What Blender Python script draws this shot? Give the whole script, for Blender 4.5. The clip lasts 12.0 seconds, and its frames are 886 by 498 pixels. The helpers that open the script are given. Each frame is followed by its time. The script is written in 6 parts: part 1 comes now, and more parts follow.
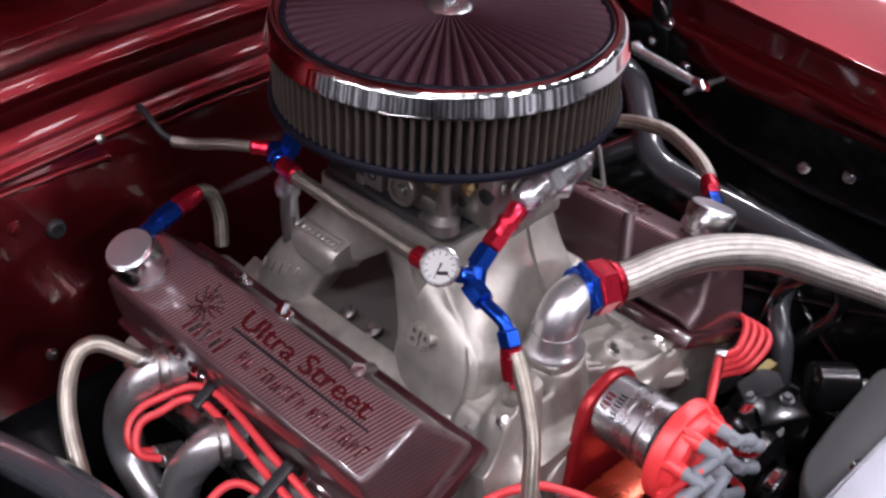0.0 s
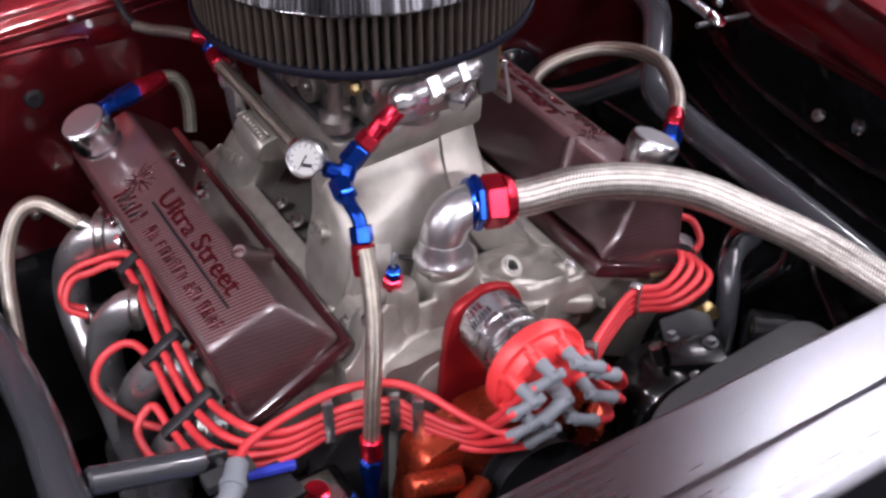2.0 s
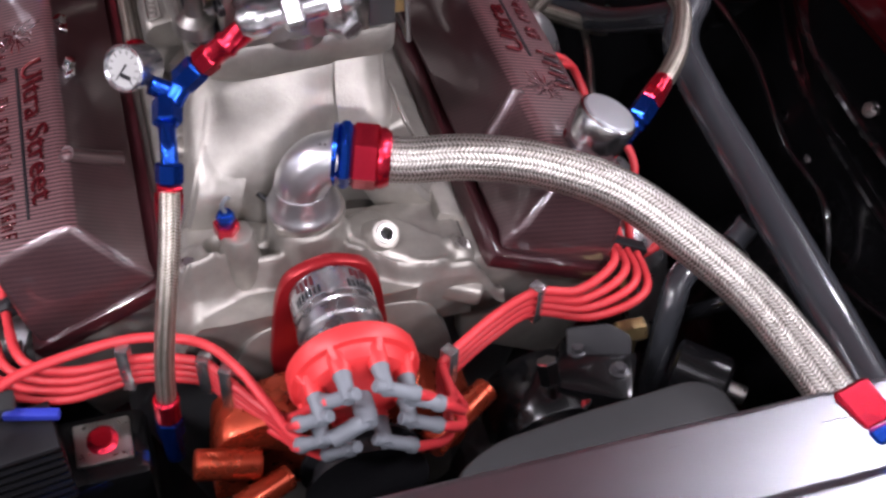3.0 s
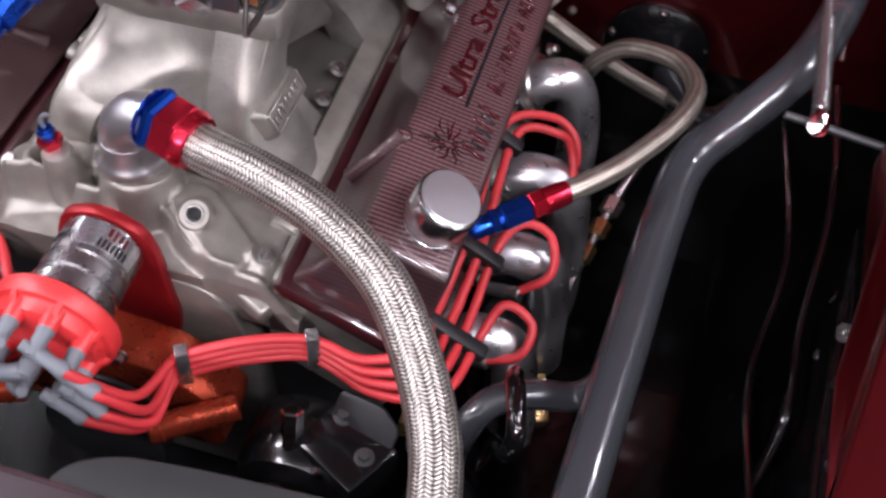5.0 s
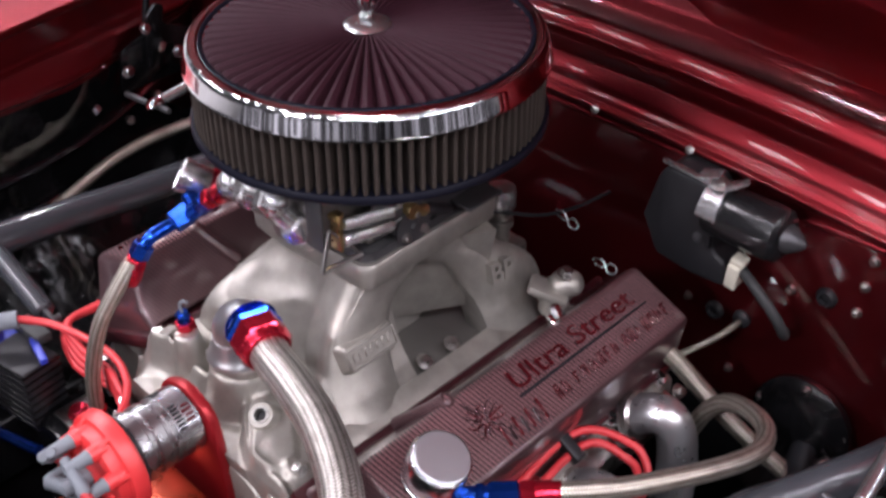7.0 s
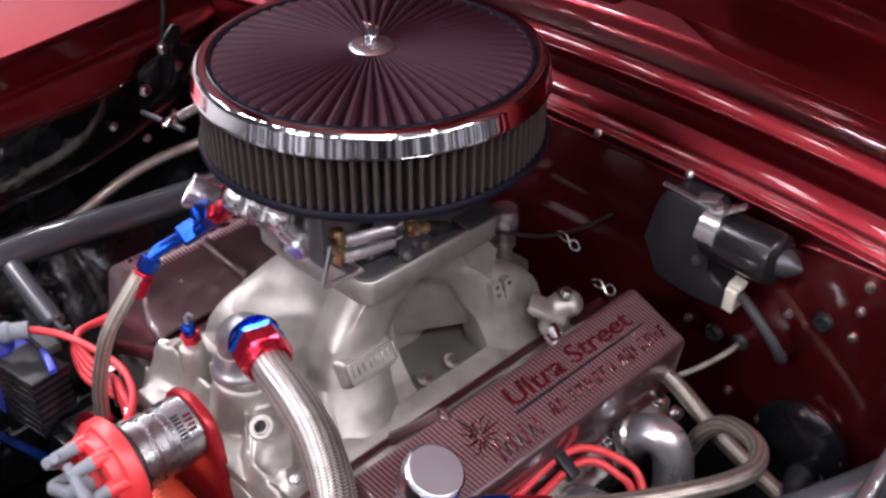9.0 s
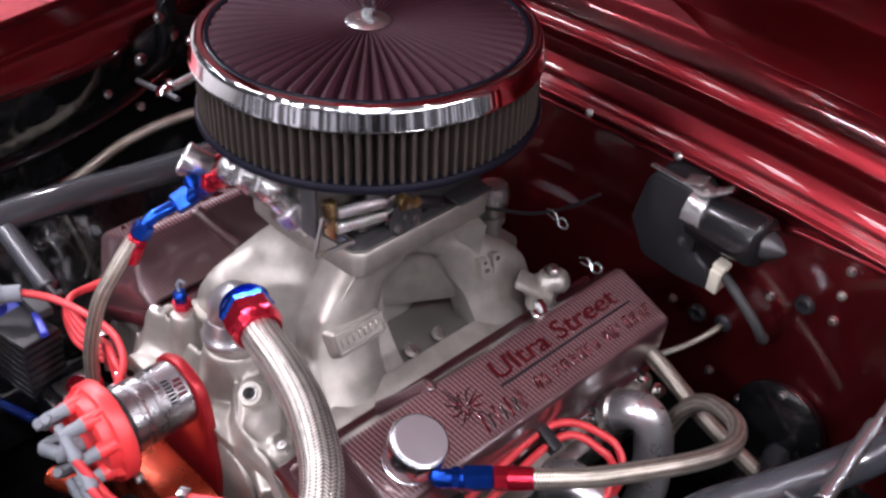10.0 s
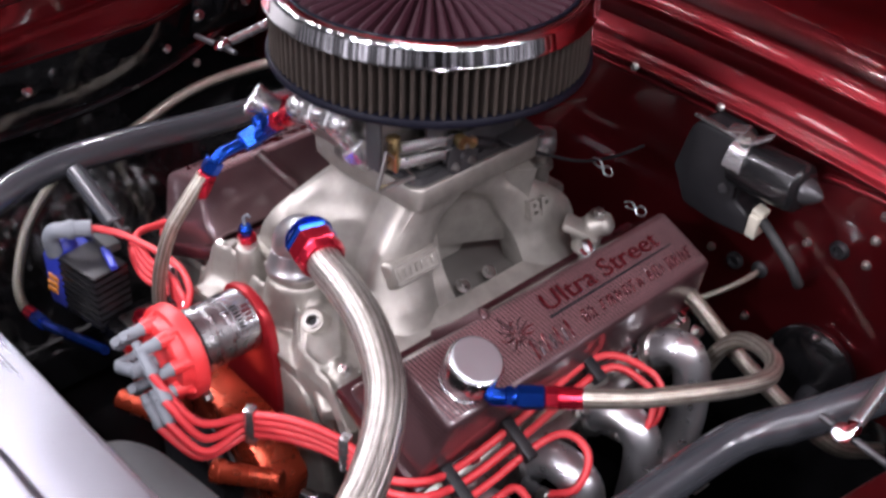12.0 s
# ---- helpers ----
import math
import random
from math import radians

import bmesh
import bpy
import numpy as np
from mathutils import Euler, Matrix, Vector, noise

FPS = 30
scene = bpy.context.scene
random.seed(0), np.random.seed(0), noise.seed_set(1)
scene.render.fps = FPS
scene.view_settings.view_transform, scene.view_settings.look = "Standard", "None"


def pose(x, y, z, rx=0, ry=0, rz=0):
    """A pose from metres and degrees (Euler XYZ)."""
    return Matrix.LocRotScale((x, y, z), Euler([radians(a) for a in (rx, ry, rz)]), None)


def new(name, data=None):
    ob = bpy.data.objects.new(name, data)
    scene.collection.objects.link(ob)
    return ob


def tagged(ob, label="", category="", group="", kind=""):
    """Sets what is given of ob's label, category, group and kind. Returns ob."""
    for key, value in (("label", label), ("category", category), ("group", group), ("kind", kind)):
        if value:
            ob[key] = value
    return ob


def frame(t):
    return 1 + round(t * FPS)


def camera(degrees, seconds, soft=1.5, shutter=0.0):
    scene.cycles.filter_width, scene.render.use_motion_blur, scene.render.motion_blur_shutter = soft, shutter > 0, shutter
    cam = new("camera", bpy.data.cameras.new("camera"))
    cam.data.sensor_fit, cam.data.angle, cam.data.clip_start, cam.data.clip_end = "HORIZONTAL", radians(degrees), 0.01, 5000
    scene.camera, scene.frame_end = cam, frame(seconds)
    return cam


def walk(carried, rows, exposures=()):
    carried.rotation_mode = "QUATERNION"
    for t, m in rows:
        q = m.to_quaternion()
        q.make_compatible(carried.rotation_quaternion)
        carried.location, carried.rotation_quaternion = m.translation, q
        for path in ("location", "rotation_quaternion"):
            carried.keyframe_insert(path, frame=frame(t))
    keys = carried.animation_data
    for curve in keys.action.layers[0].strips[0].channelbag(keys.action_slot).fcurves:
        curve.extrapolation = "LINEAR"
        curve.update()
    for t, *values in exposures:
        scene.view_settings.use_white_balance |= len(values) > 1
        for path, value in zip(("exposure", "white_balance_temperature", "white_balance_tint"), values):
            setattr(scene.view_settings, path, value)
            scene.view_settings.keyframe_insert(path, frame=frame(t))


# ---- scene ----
cam = camera(41.75, 12.0, soft=2.7, shutter=0.3)
PATH = [
    (0.0, pose(-0.7591, -0.7287, 1.5167, 54.61, -1.91, -45.05)),
    (0.5, pose(-0.7903, -0.7322, 1.5287, 54.27, -2.34, -46.40)),
    (1.0, pose(-0.7711, -0.7368, 1.5243, 51.97, -2.54, -47.63)),
    (1.5, pose(-0.6642, -0.8722, 1.5122, 51.08, -0.78, -42.69)),
    (2.0, pose(-0.5094, -0.9848, 1.5101, 51.40, 0.19, -31.72)),
    (2.5, pose(-0.3351, -0.9165, 1.4813, 47.69, -3.36, -25.67)),
    (2.7, pose(-0.2485, -0.8951, 1.4731, 43.83, -3.78, -22.02)),
    (4.3, pose(0.2114, -0.8858, 1.5183, 40.58, -3.12, 3.67)),
    (4.5, pose(0.2647, -0.8355, 1.5118, 38.98, -4.43, 7.05)),
    (5.0, pose(0.4011, -0.7660, 1.5083, 37.56, -2.72, 16.66)),
    (5.5, pose(0.5575, -0.7475, 1.5028, 41.88, -2.55, 31.04)),
    (6.0, pose(0.5881, -0.7447, 1.5167, 47.28, -3.98, 32.16)),
    (6.5, pose(0.7015, -0.7101, 1.5128, 51.54, -1.61, 40.50)),
    (7.0, pose(0.7648, -0.6961, 1.5271, 54.61, 0.13, 43.62)),
    (7.2, pose(0.7828, -0.7152, 1.5084, 57.29, -0.16, 43.65)),
    (8.8, pose(0.7935, -0.6944, 1.5297, 56.14, -0.02, 45.09)),
    (9.0, pose(0.7960, -0.6964, 1.5341, 55.84, -0.04, 45.07)),
    (9.5, pose(0.8031, -0.7056, 1.5383, 55.27, -1.35, 45.15)),
    (10.0, pose(0.8068, -0.7092, 1.5406, 54.76, -1.58, 45.45)),
    (10.5, pose(0.8061, -0.7172, 1.5467, 55.60, -0.88, 45.63)),
    (11.0, pose(0.8125, -0.7270, 1.5541, 56.10, -1.05, 45.46)),
    (11.5, pose(0.8189, -0.7414, 1.5655, 55.16, -1.65, 45.86)),
    (12.0, pose(0.8429, -0.7961, 1.5331, 54.16, -1.91, 46.84)),
]
walk(cam, PATH, ((0.0, -0.42), (1.5, -0.40), (2.5, -0.38), (4.5, -0.38), (6.0, -0.38), (7.0, -0.29), (9.0, -0.09), (12.0, -0.04)))

# ---- light: overhead lamps of a show hall ----
world = bpy.data.worlds.new("world")
world.use_nodes = True
world.node_tree.nodes["Background"].inputs[0].default_value = (0.9, 0.92, 1.0, 1)
world.node_tree.nodes["Background"].inputs[1].default_value = 0.03
scene.world = world


def ceiling_lamp(x, y, z, sx, sy, watts, rz=0.0):
    lamp = bpy.data.lights.new("ceiling_lamp", "AREA")
    lamp.shape, lamp.size, lamp.size_y, lamp.energy, lamp.color = "RECTANGLE", sx, sy, watts, (0.95, 0.895, 1.0)
    ob = new("ceiling_lamp", lamp)
    ob.matrix_world = pose(x, y, z, 0, 0, rz)


# pairs and rows of tubes over the car and further off in the hall
LAMPZ = 6.6
for lx, ly, watts in ((-6.8, -6.6, 120), (7.2, -6.6, 120), (-4.4, -2.8, 520), (4.4, -2.8, 400), (-5.4, 0.2, 560), (5.4, 0.2, 420), (0.0, 3.8, 70)):
    for e in (-0.16, 0.16):
        ceiling_lamp(lx, ly + e, LAMPZ, 1.5, 0.08, watts * 0.5)
for k in range(11):
    for e in (-0.14, 0.14):
        ceiling_lamp(0.75 * (k - 5), -3.1 + e, LAMPZ, 0.36, 0.08, 10)
        ceiling_lamp(1.3 * (k - 5), -6.6 + 2.2 * e, LAMPZ, 0.5, 0.3, 15)
for lx in (-0.9, 0.0, 0.9):
    for e in (-0.3, 0.3):
        ceiling_lamp(lx, -11.0 + e, LAMPZ, 0.6, 0.26, 360)
for lx, ly, watts in ((-4.8, 2.9, 190), (4.8, 2.9, 190), (-10.8, 2.4, 70), (10.8, 2.4, 70)):
    ceiling_lamp(lx, ly, LAMPZ, 1.5, 0.18, watts)
for lx, ly in ((12.6, 3.4), (12.6, 6.4), (15.2, 5.0), (15.2, 8.2), (18.0, 6.6)):
    for sx in (-1, 1):
        ceiling_lamp(sx * lx, ly, LAMPZ, 0.22, 1.5, 130)
for lx in (-2.2, 2.2):
    ceiling_lamp(lx, 8.6, LAMPZ, 1.5, 0.18, 130)
# unseen long side strips, added for highlights on hoses, covers and fender tops
for lx, watts in ((-12.4, 2000), (12.4, 2000), (-19.2, 800), (19.2, 800)):
    ceiling_lamp(lx, 0.2, LAMPZ, 0.3, 20.4, watts)

# ---- materials ----


def material(name):
    m = bpy.data.materials.new(name)
    m.use_nodes = True
    return m, m.node_tree.nodes, m.node_tree.links, m.node_tree.nodes["Principled BSDF"]


def surface(name, color, rough=0.4, metal=0.0, coat=0.0, grain=0.0, scale=60.0, bump=0.0, vary=0.15, coords="Object", spec=0.5, depth=0.001, detail=6):
    """A surface with fine and coarse variation of colour and gloss, and fine relief."""
    m, n, l, b = material(name)
    co = n.new("ShaderNodeTexCoord")
    big, fine = n.new("ShaderNodeTexNoise"), n.new("ShaderNodeTexNoise")
    big.inputs["Scale"].default_value, big.inputs["Detail"].default_value = scale * 0.12, 4
    fine.inputs["Scale"].default_value, fine.inputs["Detail"].default_value = scale, detail
    for t in (big, fine):
        l.new(co.outputs[coords], t.inputs["Vector"])
    mix = n.new("ShaderNodeMix")
    mix.data_type, mix.blend_type = "RGBA", "MULTIPLY"
    mix.inputs[0].default_value = 1.0
    ramp = n.new("ShaderNodeValToRGB")
    ramp.color_ramp.elements[0].position, ramp.color_ramp.elements[1].position = 0.3, 0.7
    lo = 1.0 - vary
    ramp.color_ramp.elements[0].color, ramp.color_ramp.elements[1].color = (lo, lo, lo, 1), (1, 1, 1, 1)
    l.new(big.outputs[0], ramp.inputs[0])
    mix.inputs[6].default_value = (*color, 1)
    l.new(ramp.outputs[0], mix.inputs[7])
    l.new(mix.outputs[2], b.inputs["Base Color"])
    mr = n.new("ShaderNodeMapRange")
    mr.inputs[3].default_value, mr.inputs[4].default_value = max(0.02, rough - grain), min(1.0, rough + grain)
    l.new(fine.outputs[0], mr.inputs[0])
    l.new(mr.outputs[0], b.inputs["Roughness"])
    b.inputs["Metallic"].default_value = metal
    b.inputs["Specular IOR Level"].default_value = spec
    b.inputs["Coat Weight"].default_value, b.inputs["Coat Roughness"].default_value = coat, 0.04
    if bump:
        bp = n.new("ShaderNodeBump")
        bp.inputs["Strength"].default_value, bp.inputs["Distance"].default_value = bump, depth
        l.new(fine.outputs[0], bp.inputs["Height"])
        l.new(bp.outputs[0], b.inputs["Normal"])
    return m


def math_node(n, l, op, a, b=None):
    q = n.new("ShaderNodeMath")
    q.operation = op
    for k, v in enumerate((a, b)):
        if v is None:
            continue
        if isinstance(v, (int, float)):
            q.inputs[k].default_value = v
        else:
            l.new(v, q.inputs[k])
    return q.outputs[0]


def braid(name, light, dark, rows, along):
    """Woven steel braid over a hose, in the hose's own coordinates (u round it, v metres along it): rows of slanted strand bundles with dark gaps between them."""
    m, n, l, b = material(name)
    uv = n.new("ShaderNodeUVMap")
    uv.uv_map = "hose"
    sep = n.new("ShaderNodeSeparateXYZ")
    l.new(uv.outputs[0], sep.inputs[0])
    u = math_node(n, l, "MULTIPLY", sep.outputs[0], math.pi * rows)
    v = math_node(n, l, "MULTIPLY", sep.outputs[1], 2 * math.pi * along)
    slant = math_node(n, l, "MULTIPLY", math_node(n, l, "SINE", math_node(n, l, "MULTIPLY", u, 1.0)), 2.6)
    strand = math_node(n, l, "ADD", math_node(n, l, "MULTIPLY", math_node(n, l, "SINE", math_node(n, l, "ADD", v, slant)), 0.36), 0.64)
    row = math_node(n, l, "POWER", math_node(n, l, "ABSOLUTE", math_node(n, l, "COSINE", u)), 0.45)
    h = math_node(n, l, "MULTIPLY", strand, row)
    noise_t = n.new("ShaderNodeTexNoise")
    noise_t.inputs["Scale"].default_value = 90
    co = n.new("ShaderNodeTexCoord")
    l.new(co.outputs["Object"], noise_t.inputs["Vector"])
    f = math_node(n, l, "MULTIPLY", h, math_node(n, l, "ADD", noise_t.outputs[0], 0.5))
    ramp = n.new("ShaderNodeValToRGB")
    ramp.color_ramp.elements[0].position, ramp.color_ramp.elements[1].position = 0.18, 0.78
    ramp.color_ramp.elements[0].color, ramp.color_ramp.elements[1].color = (*dark, 1), (*light, 1)
    l.new(f, ramp.inputs[0])
    l.new(ramp.outputs[0], b.inputs["Base Color"])
    b.inputs["Metallic"].default_value, b.inputs["Roughness"].default_value = 0.9, 0.36
    bp = n.new("ShaderNodeBump")
    bp.inputs["Strength"].default_value, bp.inputs["Distance"].default_value = 0.7, 0.0008
    l.new(h, bp.inputs["Height"])
    l.new(bp.outputs[0], b.inputs["Normal"])
    return m


def brushed(name, color, rough):
    """Hand-polished sheet: fine scratches along x and cloudy patches of gloss."""
    m, n, l, b = material(name)
    co = n.new("ShaderNodeTexCoord")
    mp = n.new("ShaderNodeMapping")
    mp.inputs["Scale"].default_value = (6, 260, 260)
    l.new(co.outputs["Object"], mp.inputs["Vector"])
    lines, cloud = n.new("ShaderNodeTexNoise"), n.new("ShaderNodeTexNoise")
    lines.inputs["Scale"].default_value, lines.inputs["Detail"].default_value = 1.0, 5
    cloud.inputs["Scale"].default_value, cloud.inputs["Detail"].default_value = 5, 2
    l.new(mp.outputs[0], lines.inputs["Vector"])
    l.new(co.outputs["Object"], cloud.inputs["Vector"])
    mr = n.new("ShaderNodeMapRange")
    mr.inputs[1].default_value, mr.inputs[2].default_value = 0.3, 0.7
    mr.inputs[3].default_value, mr.inputs[4].default_value = rough - 0.03, rough + 0.05
    l.new(math_node(n, l, "ADD", math_node(n, l, "MULTIPLY", lines.outputs[0], 0.4), math_node(n, l, "MULTIPLY", cloud.outputs[0], 0.6)), mr.inputs[0])
    l.new(mr.outputs[0], b.inputs["Roughness"])
    b.inputs["Base Color"].default_value, b.inputs["Metallic"].default_value = (*color, 1), 1.0
    bp = n.new("ShaderNodeBump")
    bp.inputs["Strength"].default_value, bp.inputs["Distance"].default_value = 0.05, 0.0005
    l.new(lines.outputs[0], bp.inputs["Height"])
    l.new(bp.outputs[0], b.inputs["Normal"])
    return m


def weave(name):
    """Dark red composite cloth under clear lacquer: fine ribs across the cover in alternating light and dark strands."""
    m, n, l, b = material(name)
    co = n.new("ShaderNodeTexCoord")
    sep = n.new("ShaderNodeSeparateXYZ")
    l.new(co.outputs["Object"], sep.inputs[0])
    y = math_node(n, l, "ADD", sep.outputs[1], math_node(n, l, "ADD", math_node(n, l, "MULTIPLY", sep.outputs[0], 0.10), math_node(n, l, "MULTIPLY", sep.outputs[2], 0.7)))
    rib = math_node(n, l, "SINE", math_node(n, l, "MULTIPLY", y, 2 * math.pi / 0.0048))
    x = math_node(n, l, "ADD", sep.outputs[0], sep.outputs[2])
    fine = math_node(n, l, "SINE", math_node(n, l, "MULTIPLY", x, 2 * math.pi / 0.003))
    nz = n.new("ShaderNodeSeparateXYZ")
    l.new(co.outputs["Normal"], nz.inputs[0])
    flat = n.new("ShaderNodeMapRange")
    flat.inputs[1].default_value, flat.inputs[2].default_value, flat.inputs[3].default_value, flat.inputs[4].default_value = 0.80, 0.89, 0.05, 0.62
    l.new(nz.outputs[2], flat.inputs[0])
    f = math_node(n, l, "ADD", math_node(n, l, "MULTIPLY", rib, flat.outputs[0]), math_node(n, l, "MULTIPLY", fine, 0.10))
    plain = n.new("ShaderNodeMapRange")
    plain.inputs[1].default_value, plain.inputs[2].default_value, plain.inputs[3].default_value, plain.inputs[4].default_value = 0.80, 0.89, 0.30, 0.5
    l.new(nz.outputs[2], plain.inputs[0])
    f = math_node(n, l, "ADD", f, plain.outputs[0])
    noise_t = n.new("ShaderNodeTexNoise")
    noise_t.inputs["Scale"].default_value = 14
    l.new(co.outputs["Object"], noise_t.inputs["Vector"])
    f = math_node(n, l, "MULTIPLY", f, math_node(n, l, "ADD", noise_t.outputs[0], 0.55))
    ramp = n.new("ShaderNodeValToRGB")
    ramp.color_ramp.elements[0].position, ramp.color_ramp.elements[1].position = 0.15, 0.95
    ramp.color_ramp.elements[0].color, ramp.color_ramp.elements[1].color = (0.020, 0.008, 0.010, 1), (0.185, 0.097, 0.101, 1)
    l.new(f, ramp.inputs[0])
    l.new(ramp.outputs[0], b.inputs["Base Color"])
    b.inputs["Roughness"].default_value, b.inputs["Metallic"].default_value = 0.35, 0.25
    b.inputs["Coat Weight"].default_value, b.inputs["Coat Roughness"].default_value = 0.9, 0.05
    bp = n.new("ShaderNodeBump")
    bp.inputs["Strength"].default_value, bp.inputs["Distance"].default_value = 0.15, 0.0005
    l.new(math_node(n, l, "MULTIPLY", rib, flat.outputs[0]), bp.inputs["Height"])
    l.new(bp.outputs[0], b.inputs["Normal"])
    return m


CHROME = surface("chrome", (0.86, 0.86, 0.88), 0.06, 1.0, grain=0.03, vary=0.06)
COVERLETTER = surface("lacquered_red_letters", (0.10, 0.009, 0.014), 0.14, 0.5, coat=1.0, grain=0.05, scale=120, vary=0.3)
VALLEY = surface("dark_casting", (0.105, 0.098, 0.090), 0.5, 0.3, grain=0.15, scale=80, vary=0.35, bump=0.1)
LIDMETAL = surface("machined_lid", (0.56, 0.57, 0.60), 0.30, 0.85, grain=0.05, scale=70, vary=0.12)
POLISHED = surface("polished_aluminium", (0.72, 0.72, 0.74), 0.20, 1.0, grain=0.06, scale=40, vary=0.15)
ALLOY = surface("satin_alloy", (0.66, 0.66, 0.67), 0.25, 0.95, grain=0.07, scale=60, vary=0.15)
ELBOW = surface("satin_polished_elbow", (0.56, 0.56, 0.57), 0.30, 0.92, grain=0.08, scale=50, vary=0.15, bump=0.04)
COVEREDGE = surface("dark_red_lacquer", (0.040, 0.009, 0.012), 0.30, 0.25, coat=0.9, grain=0.06, scale=50, vary=0.25)
CAST = surface("cast_aluminium", (0.37, 0.350, 0.315), 0.42, 0.7, grain=0.1, scale=420, bump=0.4, vary=0.24)
CARB = surface("carburettor_alloy", (0.36, 0.345, 0.32), 0.34, 0.9, grain=0.12, scale=250, bump=0.2, vary=0.35)
DARKMETAL = surface("dark_grey_metal", (0.085, 0.085, 0.09), 0.38, 0.6, grain=0.1, scale=120, vary=0.3)
BODYSTEEL = surface("dark_chromed_steel", (0.52, 0.52, 0.53), 0.28, 1.0, grain=0.06, scale=80, vary=0.15)
STEEL = surface("steel", (0.5, 0.49, 0.47), 0.3, 1.0, grain=0.1, scale=200, vary=0.3)
PAINT = surface("red_car_paint", (0.205, 0.0150, 0.0210), 0.36, 0.97, coat=1.0, grain=0.0, scale=9, vary=0.15)
BLACKPAINT = surface("gloss_black_paint", (0.004, 0.004, 0.0045), 0.22, 0.0, coat=0.2, grain=0.08, scale=40, vary=0.3, bump=0.25, spec=0.22)
GLOSSBLACK = surface("wet_look_black_paint", (0.004, 0.004, 0.0045), 0.07, 0.0, coat=1.0, grain=0.02, scale=20, vary=0.2)
WETBLACK = surface("lumpy_wet_black_paint", (0.004, 0.004, 0.0045), 0.09, 0.0, coat=1.0, grain=0.02, scale=24, vary=0.2, bump=1.0, depth=0.005, detail=1.0)
GREYTUBE = surface("dark_grey_tube_paint", (0.040, 0.043, 0.049), 0.24, 0.1, coat=0.7, grain=0.06, scale=40, vary=0.15)
HEADER = surface("header_coating", (0.58, 0.585, 0.60), 0.29, 0.9, grain=0.06, scale=70, vary=0.14, bump=0.02)
REDANO = surface("red_anodised", (0.60, 0.022, 0.05), 0.22, 0.9, grain=0.05, vary=0.12)
BLUEANO = surface("blue_anodised", (0.011, 0.068, 0.44), 0.20, 0.92, grain=0.05, vary=0.15)
ORANGEANO = surface("orange_red_anodised", (0.42, 0.058, 0.026), 0.28, 0.75, grain=0.08, vary=0.25)
REDPLASTIC = surface("red_plastic", (0.60, 0.033, 0.036), 0.4, 0.0, grain=0.06, scale=120, bump=0.05, vary=0.08)
REDPLATE = surface("red_plate", (0.30, 0.012, 0.017), 0.36, 0.5, grain=0.05, vary=0.15)
REDWIRE = surface("red_silicone", (0.54, 0.032, 0.040), 0.48, 0.0, grain=0.06, scale=200, vary=0.12)
GREYBOOT = surface("grey_rubber", (0.15, 0.165, 0.185), 0.55, 0.0, grain=0.08, scale=150, vary=0.2, bump=0.05)
BLACKPLASTIC = surface("black_plastic", (0.014, 0.014, 0.016), 0.42, 0.0, grain=0.1, scale=150, vary=0.25, bump=0.06, spec=0.3)
GREYPLASTIC = surface("dark_grey_plastic", (0.034, 0.035, 0.036), 0.5, 0.0, grain=0.08, scale=90, vary=0.2, bump=0.05, spec=0.25)
SATINBLACK = surface("satin_black_paint", (0.010, 0.010, 0.011), 0.24, 0.0, coat=0.25, grain=0.07, scale=60, vary=0.2, bump=0.06, spec=0.35)
EMBLEM = surface("dark_bright_emblem", (0.16, 0.13, 0.14), 0.14, 0.9, grain=0.08, scale=160, vary=0.35)
BLUEPLASTIC = surface("blue_plastic", (0.022, 0.036, 0.32), 0.4, 0.0, grain=0.05, vary=0.1)
PLEAT = surface("pleated_filter_cloth", (0.031, 0.022, 0.0165), 0.7, 0.0, grain=0.1, scale=500, bump=0.5, vary=0.3)
LIDPLEAT = surface("maroon_filter_cloth", (0.027, 0.0058, 0.0115), 0.62, 0.0, grain=0.08, scale=700, bump=0.3, vary=0.15, spec=0.22)
DARKRUBBER = surface("dark_blue_black_rubber", (0.005, 0.0055, 0.011), 0.45, 0.0, grain=0.08, scale=90, vary=0.2, spec=0.12)
BRASS = surface("brass", (0.55, 0.42, 0.2), 0.3, 1.0, grain=0.1, scale=200, vary=0.25)
WHITE = surface("white_dial", (0.36, 0.36, 0.35), 0.4, 0.0, vary=0.05)
CREAM = surface("cream_plastic", (0.6, 0.57, 0.47), 0.5, 0.0, vary=0.1)
DARKPRINT = surface("dark_print", (0.008, 0.008, 0.010), 0.5, 0.0, vary=0.05, spec=0.2)
REDPRINT = surface("red_print", (0.07, 0.005, 0.009), 0.35, 0.1, coat=0.5, vary=0.1)
CONCRETE = surface("concrete_floor", (0.24, 0.235, 0.23), 0.55, 0.0, grain=0.15, scale=6, vary=0.25, bump=0.1)

